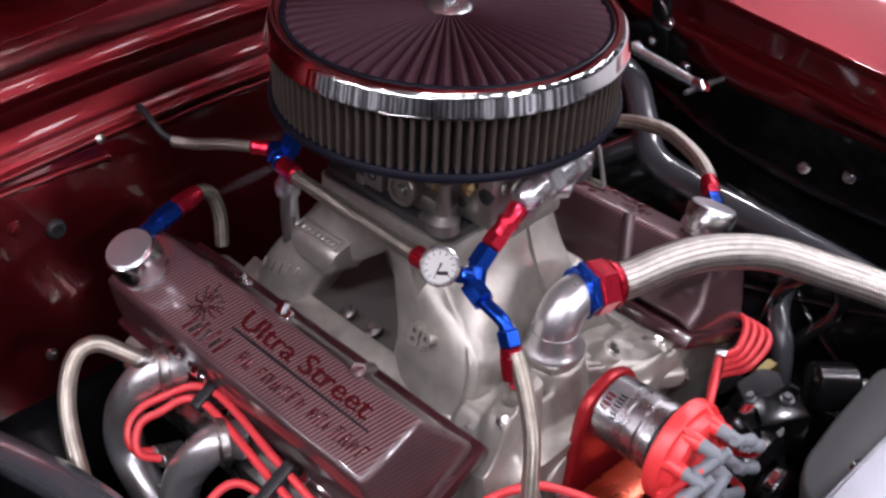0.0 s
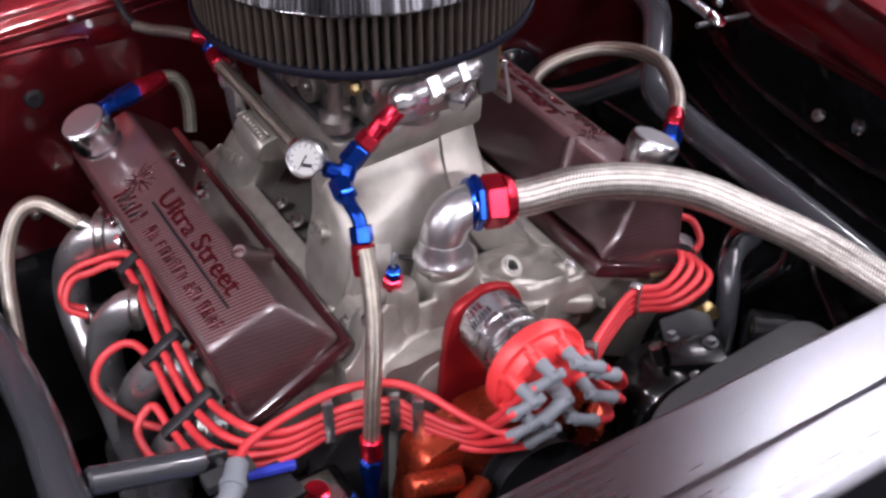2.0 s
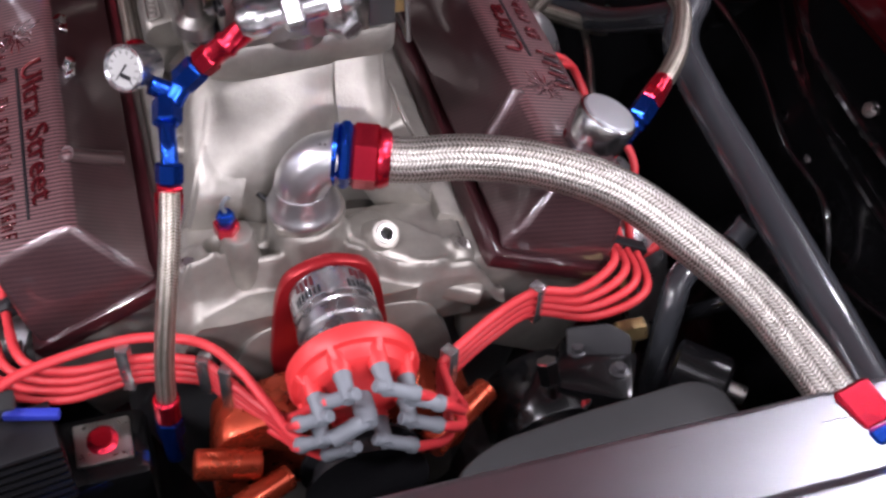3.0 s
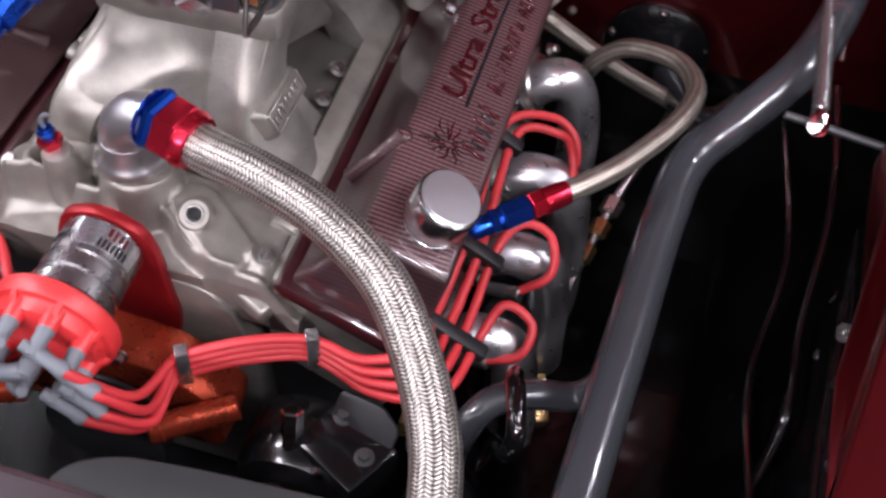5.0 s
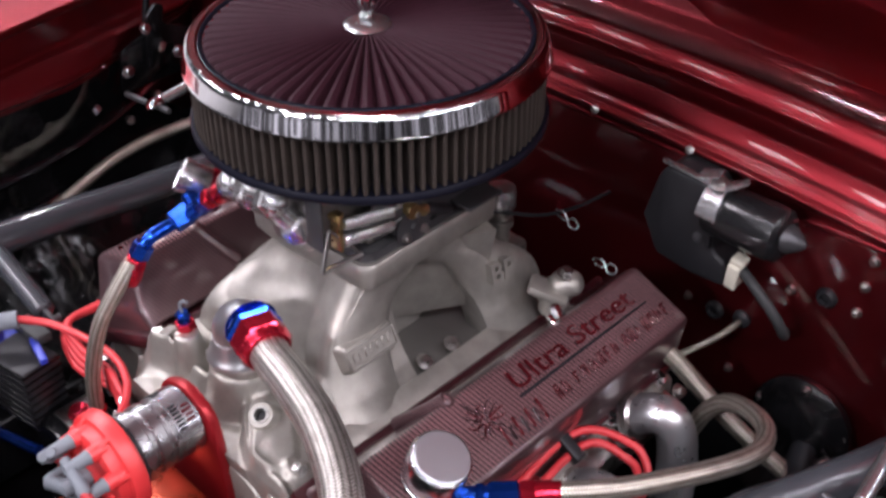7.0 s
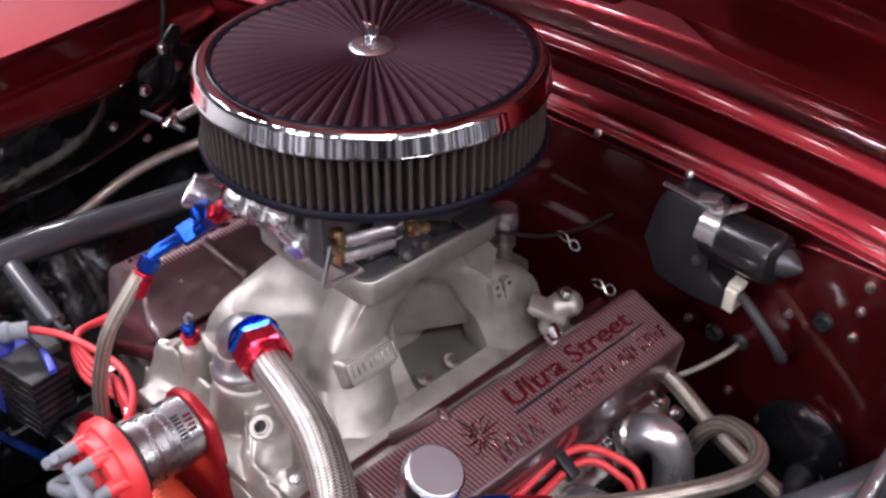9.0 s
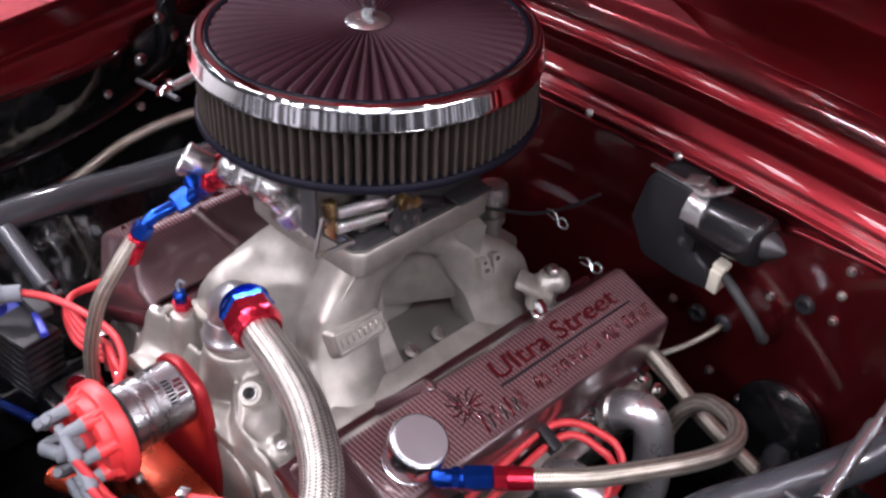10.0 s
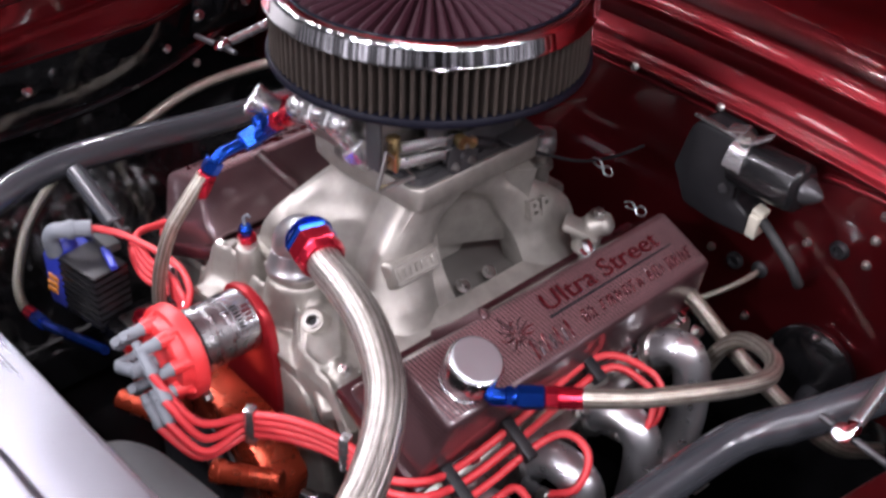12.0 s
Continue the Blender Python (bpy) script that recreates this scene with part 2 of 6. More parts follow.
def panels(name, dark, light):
    """Unseen wall colour: pale and dark uneven upright stretches, added to streak chrome reflections."""
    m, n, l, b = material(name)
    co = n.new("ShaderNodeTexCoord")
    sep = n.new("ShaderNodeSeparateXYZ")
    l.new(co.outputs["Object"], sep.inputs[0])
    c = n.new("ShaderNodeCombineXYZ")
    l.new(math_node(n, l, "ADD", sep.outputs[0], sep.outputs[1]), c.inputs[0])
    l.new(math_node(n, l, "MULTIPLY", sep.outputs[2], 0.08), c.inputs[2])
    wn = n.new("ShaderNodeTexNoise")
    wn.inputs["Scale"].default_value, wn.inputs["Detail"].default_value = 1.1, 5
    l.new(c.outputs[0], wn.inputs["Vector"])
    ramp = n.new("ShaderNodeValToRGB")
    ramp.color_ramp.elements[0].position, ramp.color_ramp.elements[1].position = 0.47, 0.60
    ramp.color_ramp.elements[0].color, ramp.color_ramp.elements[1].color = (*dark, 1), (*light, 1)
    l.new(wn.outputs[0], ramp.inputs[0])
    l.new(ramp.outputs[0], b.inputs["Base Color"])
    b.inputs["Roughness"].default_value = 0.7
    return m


WALLPAINT = panels("hall_wall_reflection_stripes", (0.03, 0.03, 0.032), (0.50, 0.50, 0.52))
CEILPAINT = surface("hall_ceiling_paint", (0.10, 0.10, 0.105), 0.9, 0.0, scale=5, vary=0.15)
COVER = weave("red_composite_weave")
BRUSHED = brushed("brushed_aluminium", (0.34, 0.345, 0.38), 0.28)
BRAID_BIG = braid("steel_braid_wide", (0.62, 0.595, 0.55), (0.10, 0.09, 0.075), 20, 290)
BRAID = braid("steel_braid", (0.62, 0.585, 0.51), (0.15, 0.13, 0.10), 10, 380)
BRAID_DULL = braid("dull_steel_braid", (0.40, 0.375, 0.32), (0.10, 0.088, 0.07), 10, 380)

# ---- building helpers ----


def join(*bms):
    out = bms[0]
    for o in bms[1:]:
        me = bpy.data.meshes.new("tmp")
        o.to_mesh(me)
        out.from_mesh(me)
        bpy.data.meshes.remove(me)
        o.free()
    return out


def thing(name, base, label, category, group="", kind=""):
    ob = new(name)
    ob.empty_display_size = 0.02
    ob.location = base
    return tagged(ob, label, category, group, kind)


def origin_of(ob):
    p = Vector((0, 0, 0))
    while ob is not None:
        p = p + ob.location
        ob = ob.parent
    return p


def mesh_of(name, bm, mat, angle=38):
    me = bpy.data.meshes.new(name)
    bmesh.ops.recalc_face_normals(bm, faces=bm.faces)
    bm.to_mesh(me)
    bm.free()
    me.materials.append(mat)
    me.polygons.foreach_set("use_smooth", [True] * len(me.polygons))
    me.set_sharp_from_angle(angle=radians(angle))
    return me


def part(name, bm, mat, parent, label="", angle=38):
    """One mesh object under a thing or a part; bm is in world metres."""
    bmesh.ops.translate(bm, vec=-origin_of(parent), verts=bm.verts)
    ob = new(name, mesh_of(name, bm, mat, angle))
    ob.parent = parent
    return tagged(ob, label)


def solid(name, bm, mat, label="", category="", group="", kind="", angle=38):
    """A thing that is one mesh; its origin goes to its lowest middle."""
    lo = Vector([min(v.co[k] for v in bm.verts) for k in range(3)])
    hi = Vector([max(v.co[k] for v in bm.verts) for k in range(3)])
    base = Vector(((lo.x + hi.x) / 2, (lo.y + hi.y) / 2, lo.z))
    bmesh.ops.translate(bm, vec=-base, verts=bm.verts)
    ob = new(name, mesh_of(name, bm, mat, angle))
    ob.location = base
    return tagged(ob, label, category, group, kind)


def frame_of(axis):
    w = Vector(axis).normalized()
    u = w.orthogonal().normalized()
    if abs(w.z) < 0.9:
        u = w.cross(Vector((0, 0, 1))).normalized()
    return u, w.cross(u), w


def box(c, s, bevel=0.0, rot=(0, 0, 0), seg=2):
    bm = bmesh.new()
    bmesh.ops.create_cube(bm, size=1.0)
    bmesh.ops.scale(bm, vec=s, verts=bm.verts)
    if bevel:
        bmesh.ops.bevel(bm, geom=bm.edges[:], offset=bevel, segments=seg, affect="EDGES", profile=0.5)
    bmesh.ops.transform(bm, matrix=pose(*c, *rot), verts=bm.verts)
    return bm


def rings(loops, cap=True, closed=True):
    """Skin between loops of equally many points."""
    bm = bmesh.new()
    rows = [[bm.verts.new(p) for p in lp] for lp in loops]
    k = len(rows[0])
    for a, b in zip(rows, rows[1:]):
        for i in range(k if closed else k - 1):
            j = (i + 1) % k
            bm.faces.new((a[i], a[j], b[j], b[i]))
    if cap and closed:
        bm.faces.new(rows[0][::-1])
        bm.faces.new(rows[-1])
    return bm


def turned(profile, at, axis=(0, 0, 1), seg=32, cap=True):
    """A turned body: (radius, height) pairs along an axis from a point."""
    u, v, w = frame_of(axis)
    at = Vector(at)
    loops = []
    for r, h in profile:
        r = max(r, 1e-5)
        loops.append([at + w * h + (u * math.cos(a) + v * math.sin(a)) * r for a in (2 * math.pi * i / seg for i in range(seg))])
    return rings(loops, cap)


def rod(p, q, r, seg=16, chamfer=0.0):
    d = (Vector(q) - Vector(p)).length
    c = chamfer or r * 0.12
    return turned([(r - c, 0), (r, c), (r, d - c), (r - c, d)], p, Vector(q) - Vector(p), seg)


def hexnut(p, q, r, c=None):
    d = (Vector(q) - Vector(p)).length
    c = c or r * 0.14
    return turned([(r - c, 0), (r, c), (r, d - c), (r - c, d)], p, Vector(q) - Vector(p), 6)


def glide(pts, n=8):
    """A smooth curve through points."""
    pts = [Vector(p) for p in pts]
    q = [2 * pts[0] - pts[1]] + pts + [2 * pts[-1] - pts[-2]]
    out = []
    for i in range(1, len(q) - 2):
        a, b, c, d = q[i - 1:i + 3]
        for k in range(n):
            t = k / n
            out.append(0.5 * (2 * b + (c - a) * t + (2 * a - 5 * b + 4 * c - d) * t * t + (3 * b - a - 3 * c + d) * t ** 3))
    return out + [pts[-1]]


def hose(pts, r, seg=12, n=8, taper=None):
    """A round section swept along a smooth curve, with its own (round, along) coordinates."""
    c = glide(pts, n) if n > 1 else [Vector(p) for p in pts]
    bm = bmesh.new()
    uvl = bm.loops.layers.uv.new("hose")
    t0 = (c[1] - c[0]).normalized()
    u = t0.orthogonal().normalized()
    rows, dist, s = [], [], 0.0
    for i, p in enumerate(c):
        t = (c[min(i + 1, len(c) - 1)] - c[max(i - 1, 0)]).normalized()
        u = (u - t * u.dot(t)).normalized()
        v = t.cross(u)
        if i:
            s += (p - c[i - 1]).length
        rr = r if taper is None else r * (1 + (taper - 1) * i / (len(c) - 1))
        rows.append([bm.verts.new(p + (u * math.cos(a) + v * math.sin(a)) * rr) for a in (2 * math.pi * k / seg for k in range(seg))])
        dist.append(s)
    for i in range(len(rows) - 1):
        for k in range(seg):
            j = (k + 1) % seg
            f = bm.faces.new((rows[i][k], rows[i][j], rows[i + 1][j], rows[i + 1][k]))
            for lp, (a, b) in zip(f.loops, ((k, i), (k + 1, i), (k + 1, i + 1), (k, i + 1))):
                lp[uvl].uv = (a / seg, dist[b])
    bm.faces.new(rows[0][::-1])
    bm.faces.new(rows[-1])
    return bm


def rrect(c, u, v, w, h, r, n=4):
    """A rounded rectangle as a loop of points round c in the plane of u and v."""
    c, u, v = Vector(c), Vector(u).normalized(), Vector(v).normalized()
    r = min(r, w / 2 - 1e-4, h / 2 - 1e-4)
    out = []
    for sx, sy, a0 in ((1, 1, 0), (-1, 1, 90), (-1, -1, 180), (1, -1, 270)):
        for k in range(n + 1):
            a = radians(a0 + 90 * k / n)
            out.append(c + u * (sx * (w / 2 - r) + r * math.cos(a)) + v * (sy * (h / 2 - r) + r * math.sin(a)))
    return out


def prism(outline, at, u, v, depth, bevel=0.0, seg=2):
    """A flat outline of (a, b) pairs in the plane of u and v at a point, made depth thick along u x v."""
    at, u, v = Vector(at), Vector(u).normalized(), Vector(v).normalized()
    w = u.cross(v)
    bm = rings([[at + u * a + v * b + w * d for a, b in outline] for d in (0, depth)])
    bmesh.ops.recalc_face_normals(bm, faces=bm.faces)
    if bevel:
        es = [e for e in bm.edges if len(e.link_faces) == 2 and e.calc_face_angle(0) > 0.5]
        bmesh.ops.bevel(bm, geom=es, offset=bevel, segments=seg, affect="EDGES", profile=0.5)
    return bm


def words(text, at, right, up, height, depth, spread=0.0, length=0.0):
    """Raised letters in the built-in font: at is the lower left corner."""
    cu = bpy.data.curves.new("letters", "FONT")
    cu.body, cu.size, cu.extrude, cu.resolution_u, cu.offset = text, 1.0, 0.5, 3, spread
    ob = new("letters", cu)
    bpy.context.view_layer.update()
    me = bpy.data.meshes.new_from_object(ob)
    bm = bmesh.new()
    bm.from_mesh(me)
    bpy.data.objects.remove(ob)
    bpy.data.curves.remove(cu)
    bpy.data.meshes.remove(me)
    wide = max(v.co.x for v in bm.verts) - min(v.co.x for v in bm.verts)
    sx = length / wide if length else height * 1.35
    r, u = Vector(right).normalized(), Vector(up).normalized()
    w = r.cross(u)
    m = Matrix(((r.x, u.x, w.x, at[0]), (r.y, u.y, w.y, at[1]), (r.z, u.z, w.z, at[2]), (0, 0, 0, 1)))
    bmesh.ops.transform(bm, matrix=m @ Matrix.Diagonal((sx, height * 1.35, depth, 1)), verts=bm.verts)
    return bm


def bolt(p, axis, r=0.007, h=0.006):
    w = Vector(axis).normalized()
    p = Vector(p)
    return join(turned([(r * 1.5, 0), (r * 1.5, 0.0015), (r * 1.2, 0.002)], p, w, 16), hexnut(p + w * 0.0015, p + w * (h + 0.0015), r))

# ---- hall ----
tagged(new("floor", mesh_of("floor", box((0, 0, -0.05), (48, 36, 0.1)), CONCRETE)), "grey concrete floor of the show hall", "floor", kind="structure")
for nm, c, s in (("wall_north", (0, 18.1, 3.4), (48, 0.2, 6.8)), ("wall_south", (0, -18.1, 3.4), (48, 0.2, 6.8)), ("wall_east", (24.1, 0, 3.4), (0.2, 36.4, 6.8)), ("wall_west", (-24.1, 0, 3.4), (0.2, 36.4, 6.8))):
    tagged(new(nm, mesh_of(nm, box(c, s), WALLPAINT)), "unseen hall wall striped for chrome reflections", "wall", kind="structure")
tagged(new("ceiling", mesh_of("ceiling", box((0, 0, 6.86), (48.4, 36.4, 0.1)), CEILPAINT)), "plain dark hall ceiling", "ceiling", kind="structure")

# ---- car body round the engine bay ----
car = thing("car_body", (0, 0.3, 0.0), "dark red car body with open hood round the engine bay", "car")


def strip(profile, x0, x1, steps=2, thick=0.004, crown=0.0):
    """A pressed sheet: a (y, z) profile drawn along x, with its thickness below or behind."""
    loops = []
    for k in range(steps + 1):
        x = x0 + (x1 - x0) * k / steps
        dz = crown * x * x
        front = [(x, y, z - dz) for y, z in profile]
        back = [(x, y + thick, z - thick - dz) for y, z in reversed(profile)]
        loops.append(front + back)
    return rings(loops)


def rounded(profile, r, n=4):
    """Rounds the inner corners of a (a, b) profile."""
    out = [profile[0]]
    for p, q, s in zip(profile, profile[1:], profile[2:]):
        p, q, s = Vector(p), Vector(q), Vector(s)
        d = min(r, (p - q).length * 0.45, (s - q).length * 0.45)
        a, b = q + (p - q).normalized() * d, q + (s - q).normalized() * d
        for k in range(n + 1):
            t = k / n
            out.append(tuple((1 - t) ** 2 * a + 2 * t * (1 - t) * q + t * t * b))
    return out + [profile[-1]]


FW = 0.30
part("firewall", strip([(FW, 0.56), (FW, 0.60), (FW, 0.874)], -0.80, 0.80, 18, 0.006, 0.10), PAINT, car, "dark red painted firewall with bolts and grommets")
part("toe_board", box((0, FW + 0.006, 0.385), (1.64, 0.012, 0.36), 0.002), BLACKPAINT, car, "black lower firewall")


def roll(cy, cz, r, a0, a1, n, grooves=()):
    """A rolled edge: points on an arc, angles in degrees up from straight ahead; grooves are pressed 2 mm deep."""
    out = []
    for k in range(n + 1):
        a = a0 + (a1 - a0) * k / n
        rr = r - sum(0.0022 * math.exp(-((a - g) / 2.2) ** 2) for g in grooves)
        out.append((cy - rr * math.cos(radians(a)), cz + rr * math.sin(radians(a))))
    return out


cowl_line = rounded([(FW, 0.875), (0.289, 0.8775), (0.287, 0.883), (0.294, 0.8865)], 0.003, 3) + roll(0.3996, 0.8402, 0.115, 24, 42, 28, (29.5,)) + roll(0.3185, 0.9130, 0.006, 50, 92, 5) + rounded([(0.3420, 0.9185), (0.352, 0.9165), (0.364, 0.9175), (0.3690, 0.9190)], 0.004, 3) + roll(0.4117, 0.9041, 0.045, 22, 44, 14) + roll(0.3858, 0.9291, 0.009, 54, 152, 8) + rounded([(0.402, 0.926), (0.44, 0.930), (0.46, 0.945), (0.50, 0.950), (0.62, 0.955), (0.95, 0.98)], 0.006, 3)
part("cowl", strip(cowl_line, -0.72, 0.72, 24, 0.006, 0.10), PAINT, car, "glossy red stepped cowl panel with pressed ridges", angle=60)
# pressed swages in the upper firewall and bolt heads along the cowl
for x0, x1, z in ((-0.16, 0.20, 0.862), (-0.50, -0.22, 0.846), (0.34, 0.60, 0.846)):
    part("swage", hose([(x0, FW + 0.001, z - 0.006), (x0 + 0.02, FW - 0.001, z), ((x0 + x1) / 2, FW - 0.001, z + 0.002), (x1 - 0.02, FW - 0.001, z), (x1, FW + 0.001, z - 0.006)], 0.0045, 10, 6), PAINT, car)
for x, y, z, n in ((-0.40, 0.286, 0.866, (0, -1, 0.5)), (-0.235, 0.287, 0.877, (0, -1, 0.5)), (0.20, 0.287, 0.877, (0, -1, 0.5)), (0.245, 0.326, 0.893, (0, -0.4, 0.9)), (0.07, 0.287, 0.879, (0, -1, 0.5)), (-0.30, 0.326, 0.890, (0, -0.4, 0.9)), (0.42, 0.326, 0.882, (0, -0.4, 0.9))):
    part("cowl_bolt", turned([(0.0055, 0), (0.0052, 0.002), (0.003, 0.0035), (0.0005, 0.004)], (x, y, z), n, 14), STEEL, car)
HINGE, TIP = Vector((0, 0.435, 0.950)), Vector((0, -0.34, 1.95))
HD = (TIP - HINGE).normalized()
HN = Vector((0, -HD.z, HD.y)) * (1 if HD.y > 0 else -1) * -1
HU = Vector((0, -0.788, -0.616))


def hood_skin():
    loops = []
    for k in range(25):
        x = -0.72 + 1.44 * k / 24
        sag = 0.05 * (x / 0.72) ** 2
        row = []
        for t in (0.0, 0.02, 0.05, 0.5, 0.97, 1.0):
            p = HINGE.lerp(TIP, t)
            lip = 0.012 if t in (0.0, 1.0) else 0.0
            lift = 0.040 * max(0.0, 1 - (x / 0.13) ** 2) - 0.10 * x * x if t < 0.04 else 0.0
            row.append((x, p.y + (0.02 * (1 - (x / 0.72) ** 2) if t < 0.04 else 0) + HU.y * (lip - sag * 0.3), p.z + lift + HU.z * (lip - sag * 0.3)))
        back = [(q[0], q[1] - HU.y * 0.012, q[2] - HU.z * 0.012) for q in reversed(row)]
        loops.append(row + back)
    return rings(loops)


hood = part("hood", hood_skin(), PAINT, car, "raised dark red hood seen from below", angle=50)


def rib(p, q, w=0.06, h=0.024):
    p, q = Vector(p), Vector(q)
    d = (q - p).normalized()
    side = d.cross(HU).normalized()
    prof = rounded([(-w / 2, 0), (-w * 0.3, h), (w * 0.3, h), (w / 2, 0)], 0.012, 3)
    return rings([[c + side * a + HU * (b - 0.004) for a, b in prof] for c in (p, q)])


def on_hood(x, t):
    p = HINGE.lerp(TIP, t)
    return (x, p.y, p.z)


for p, q in ((on_hood(0.60, 0.06), on_hood(0.15, 0.94)), (on_hood(-0.60, 0.06), on_hood(-0.15, 0.94)), (on_hood(0.66, 0.05), on_hood(0.66, 0.95)), (on_hood(-0.66, 0.05), on_hood(-0.66, 0.95)), (on_hood(-0.64, 0.93), on_hood(0.64, 0.93)), (on_hood(0, 0.06), on_hood(0, 0.93))):
    part("hood_brace", rib(p, q), PAINT, hood)

FOUT = 1.02


def bay_side(s, y):
    """How far the bay's inner wall stands out beyond its narrowest place: it opens towards the firewall."""
    return (0.0 if s > 0 else 0.035) + 0.40 * max(0.0, y - 0.02) + 0.05 * max(0.0, -0.25 - y)


def fender(s):
    """s is +1 or -1: the side of the car. The top edge and the fold below it run straight, the lower wall follows the apron."""
    loops = []
    for k in range(34):
        y = -0.95 + 0.05 * k
        drop = 0.05 * max(0.0, -0.25 - y)
        wide = 0.0 if s > 0 else 0.045
        low = 0.602 + bay_side(s, y)
        top = 0.637 + 0.17 * min(y, 0.34) + wide
        fold = max(0.622 + 0.155 * min(y, 0.34) + wide, low - 0.02)
        prof = [(low, 0.760), (low + 0.001, 0.772), (fold - 0.003, 0.790), (fold + 0.004, 0.7955), (top + 0.006, 0.802), (top + 0.008, 0.845), (top, 0.850), (top + 0.002, 0.8555), (top + 0.16, 0.874), (max(0.93, top + 0.25), 0.866), (FOUT, 0.838), (FOUT + 0.045, 0.74), (FOUT + 0.05, 0.55), (FOUT + 0.03, 0.3)]
        ring = [(x, z - drop) for x, z in rounded(prof, 0.006)]
        loops.append([(s * x, y, z) for x, z in ring] + [(s * (x - 0.004 if x > FOUT else x + 0.001), y, z - 0.004) for x, z in reversed(ring)])
    return rings(loops)


for s in (1, -1):
    part("fender", fender(s), PAINT, car, "glossy red fender with a folded inner lip", angle=50)
    wall = [(0.602, 0.7655), (0.612, 0.70), (0.636, 0.60), (0.624, 0.50), (0.55, 0.40), (0.54, 0.25)]
    rows = [-0.75 + 0.05 * k for k in range(21)] + [FW]
    apron = rings([[(s * (x + bay_side(s, y) * (1 if z > 0.45 else 0)), y, z) for x, z in wall] + [(s * (x + 0.007 + bay_side(s, y) * (1 if z > 0.45 else 0)), y, z) for x, z in reversed(wall)] for y in rows])
    ap = part("inner_apron", apron, WETBLACK, car, "gloss black inner fender apron", angle=60)
    random.seed(4 + s)
    # bolts scattered at random, added to put small bright glints on the apron
    for k in range(12):
        y = -0.66 + 0.077 * k + 0.02 * random.random()
        z = 0.72 - 0.20 * random.random()
        x = (0.612 + 0.24 * (0.70 - z) if z > 0.60 else 0.634) + bay_side(s, y) - 0.001
        part("glint_bolt", bolt((s * x, y, z), (-s, 0, 0.3 + 0.5 * random.random()), 0.004 + 0.003 * random.random(), 0.006), STEEL if k % 3 else CHROME, ap)
    for k, z in enumerate((0.655, 0.575)):
        part("apron_rib", hose([(s * (0.620 + 0.012 * k + bay_side(s, y)), y, z + 0.012 * math.sin(9 * y + k)) for y in (-0.70, -0.55, -0.4, -0.25, -0.1, 0.05, 0.2)], 0.006, 8, 4), WETBLACK, ap)
part("bay_floor", box((0, -0.2, 0.2), (1.2, 1.0, 0.02)), BLACKPAINT, car, "black underside of the engine bay")
for x in (-0.5, 0.5):
    part("chassis_rail", box((x, -0.2, 0.095), (0.1, 0.8, 0.19), 0.01), BLACKPAINT, car)
part("front_panel", box((0, -0.76, 0.5), (1.3, 0.02, 0.5), 0.006), BLACKPAINT, car, "black front support panel")
for x, z, r in ((0.422, 0.830, 0.004), (0.419, 0.796, 0.004), (0.417, 0.761, 0.004), (0.285, 0.606, 0.004), (0.341, 0.752, 0.004), (0.218, 0.679, 0.004), (-0.342, 0.803, 0.006), (-0.44, 0.68, 0.006), (-0.33, 0.62, 0.005)):
    part("firewall_bolt", bolt((x, FW, z), (0, -1, 0), r, 0.005), PAINT if r > 0.0055 else STEEL, car)
for x, z in ((0.382, 0.763), (0.255, 0.678), (-0.297, 0.782)):
    part("grommet", turned([(0.012, 0), (0.012, 0.003), (0.009, 0.007), (0.0055, 0.007), (0.005, 0.003)], (x, FW, z), (0, -1, 0), 24), BLACKPLASTIC, car)

# ---- engine: block, heads, manifold ----
YC = 0.005
block = thing("engine_block", (0, 0, 0.3), "dark V8 engine block with alloy cylinder heads and timing cover", "engine")
part("block", join(prism([(-0.13, 0.32), (0.13, 0.32), (0.2, 0.55), (0.1, 0.67), (-0.1, 0.67), (-0.2, 0.55)], (0, 0.22, 0), (1, 0, 0), (0, 0, 1), 0.44, 0.01)), DARKMETAL, block)
part("timing_cover", prism(rounded([(-0.12, 0.35), (0.12, 0.35), (0.11, 0.6), (0.08, 0.675), (-0.08, 0.675), (-0.11, 0.6), (-0.12, 0.35)], 0.03), (0, -0.22, 0), (1, 0, 0), (0, 0, 1), 0.03, 0.004), CAST, block)


def spin(p, s):
    """The other bank is this one turned half round the engine's middle."""
    x, y, z = p
    return (x, y, z) if s > 0 else (-x, 2 * YC - y, z)


def bank_profile(pts, y0, y1, s, bevel):
    bm = rings([[spin((x, y, z), s) for x, z in pts] for y in (y0, y1)])
    bmesh.ops.recalc_face_normals(bm, faces=bm.faces)
    bmesh.ops.bevel(bm, geom=bm.edges[:], offset=bevel, segments=2, affect="EDGES", profile=0.5)
    return bm


for s in (1, -1):
    hd = part("cylinder_head", bank_profile([(0.115, 0.690), (0.135, 0.700), (0.268, 0.640), (0.268, 0.612), (0.225, 0.52), (0.12, 0.58)], -0.235, 0.205, s, 0.006), CAST, block, "bare cast alloy cylinder head")
    for y in (-0.17, -0.065, 0.04, 0.145):
        part("exhaust_flange", bank_profile([(0.263, 0.635), (0.285, 0.627), (0.262, 0.555), (0.24, 0.56)], y - 0.045, y + 0.045, s, 0.004), STEEL, hd)
        part("head_bolt", bolt(spin((0.281, y + 0.048, 0.634), s), (s * 0.8, 0, 0.6), 0.006, 0.008), STEEL, hd)

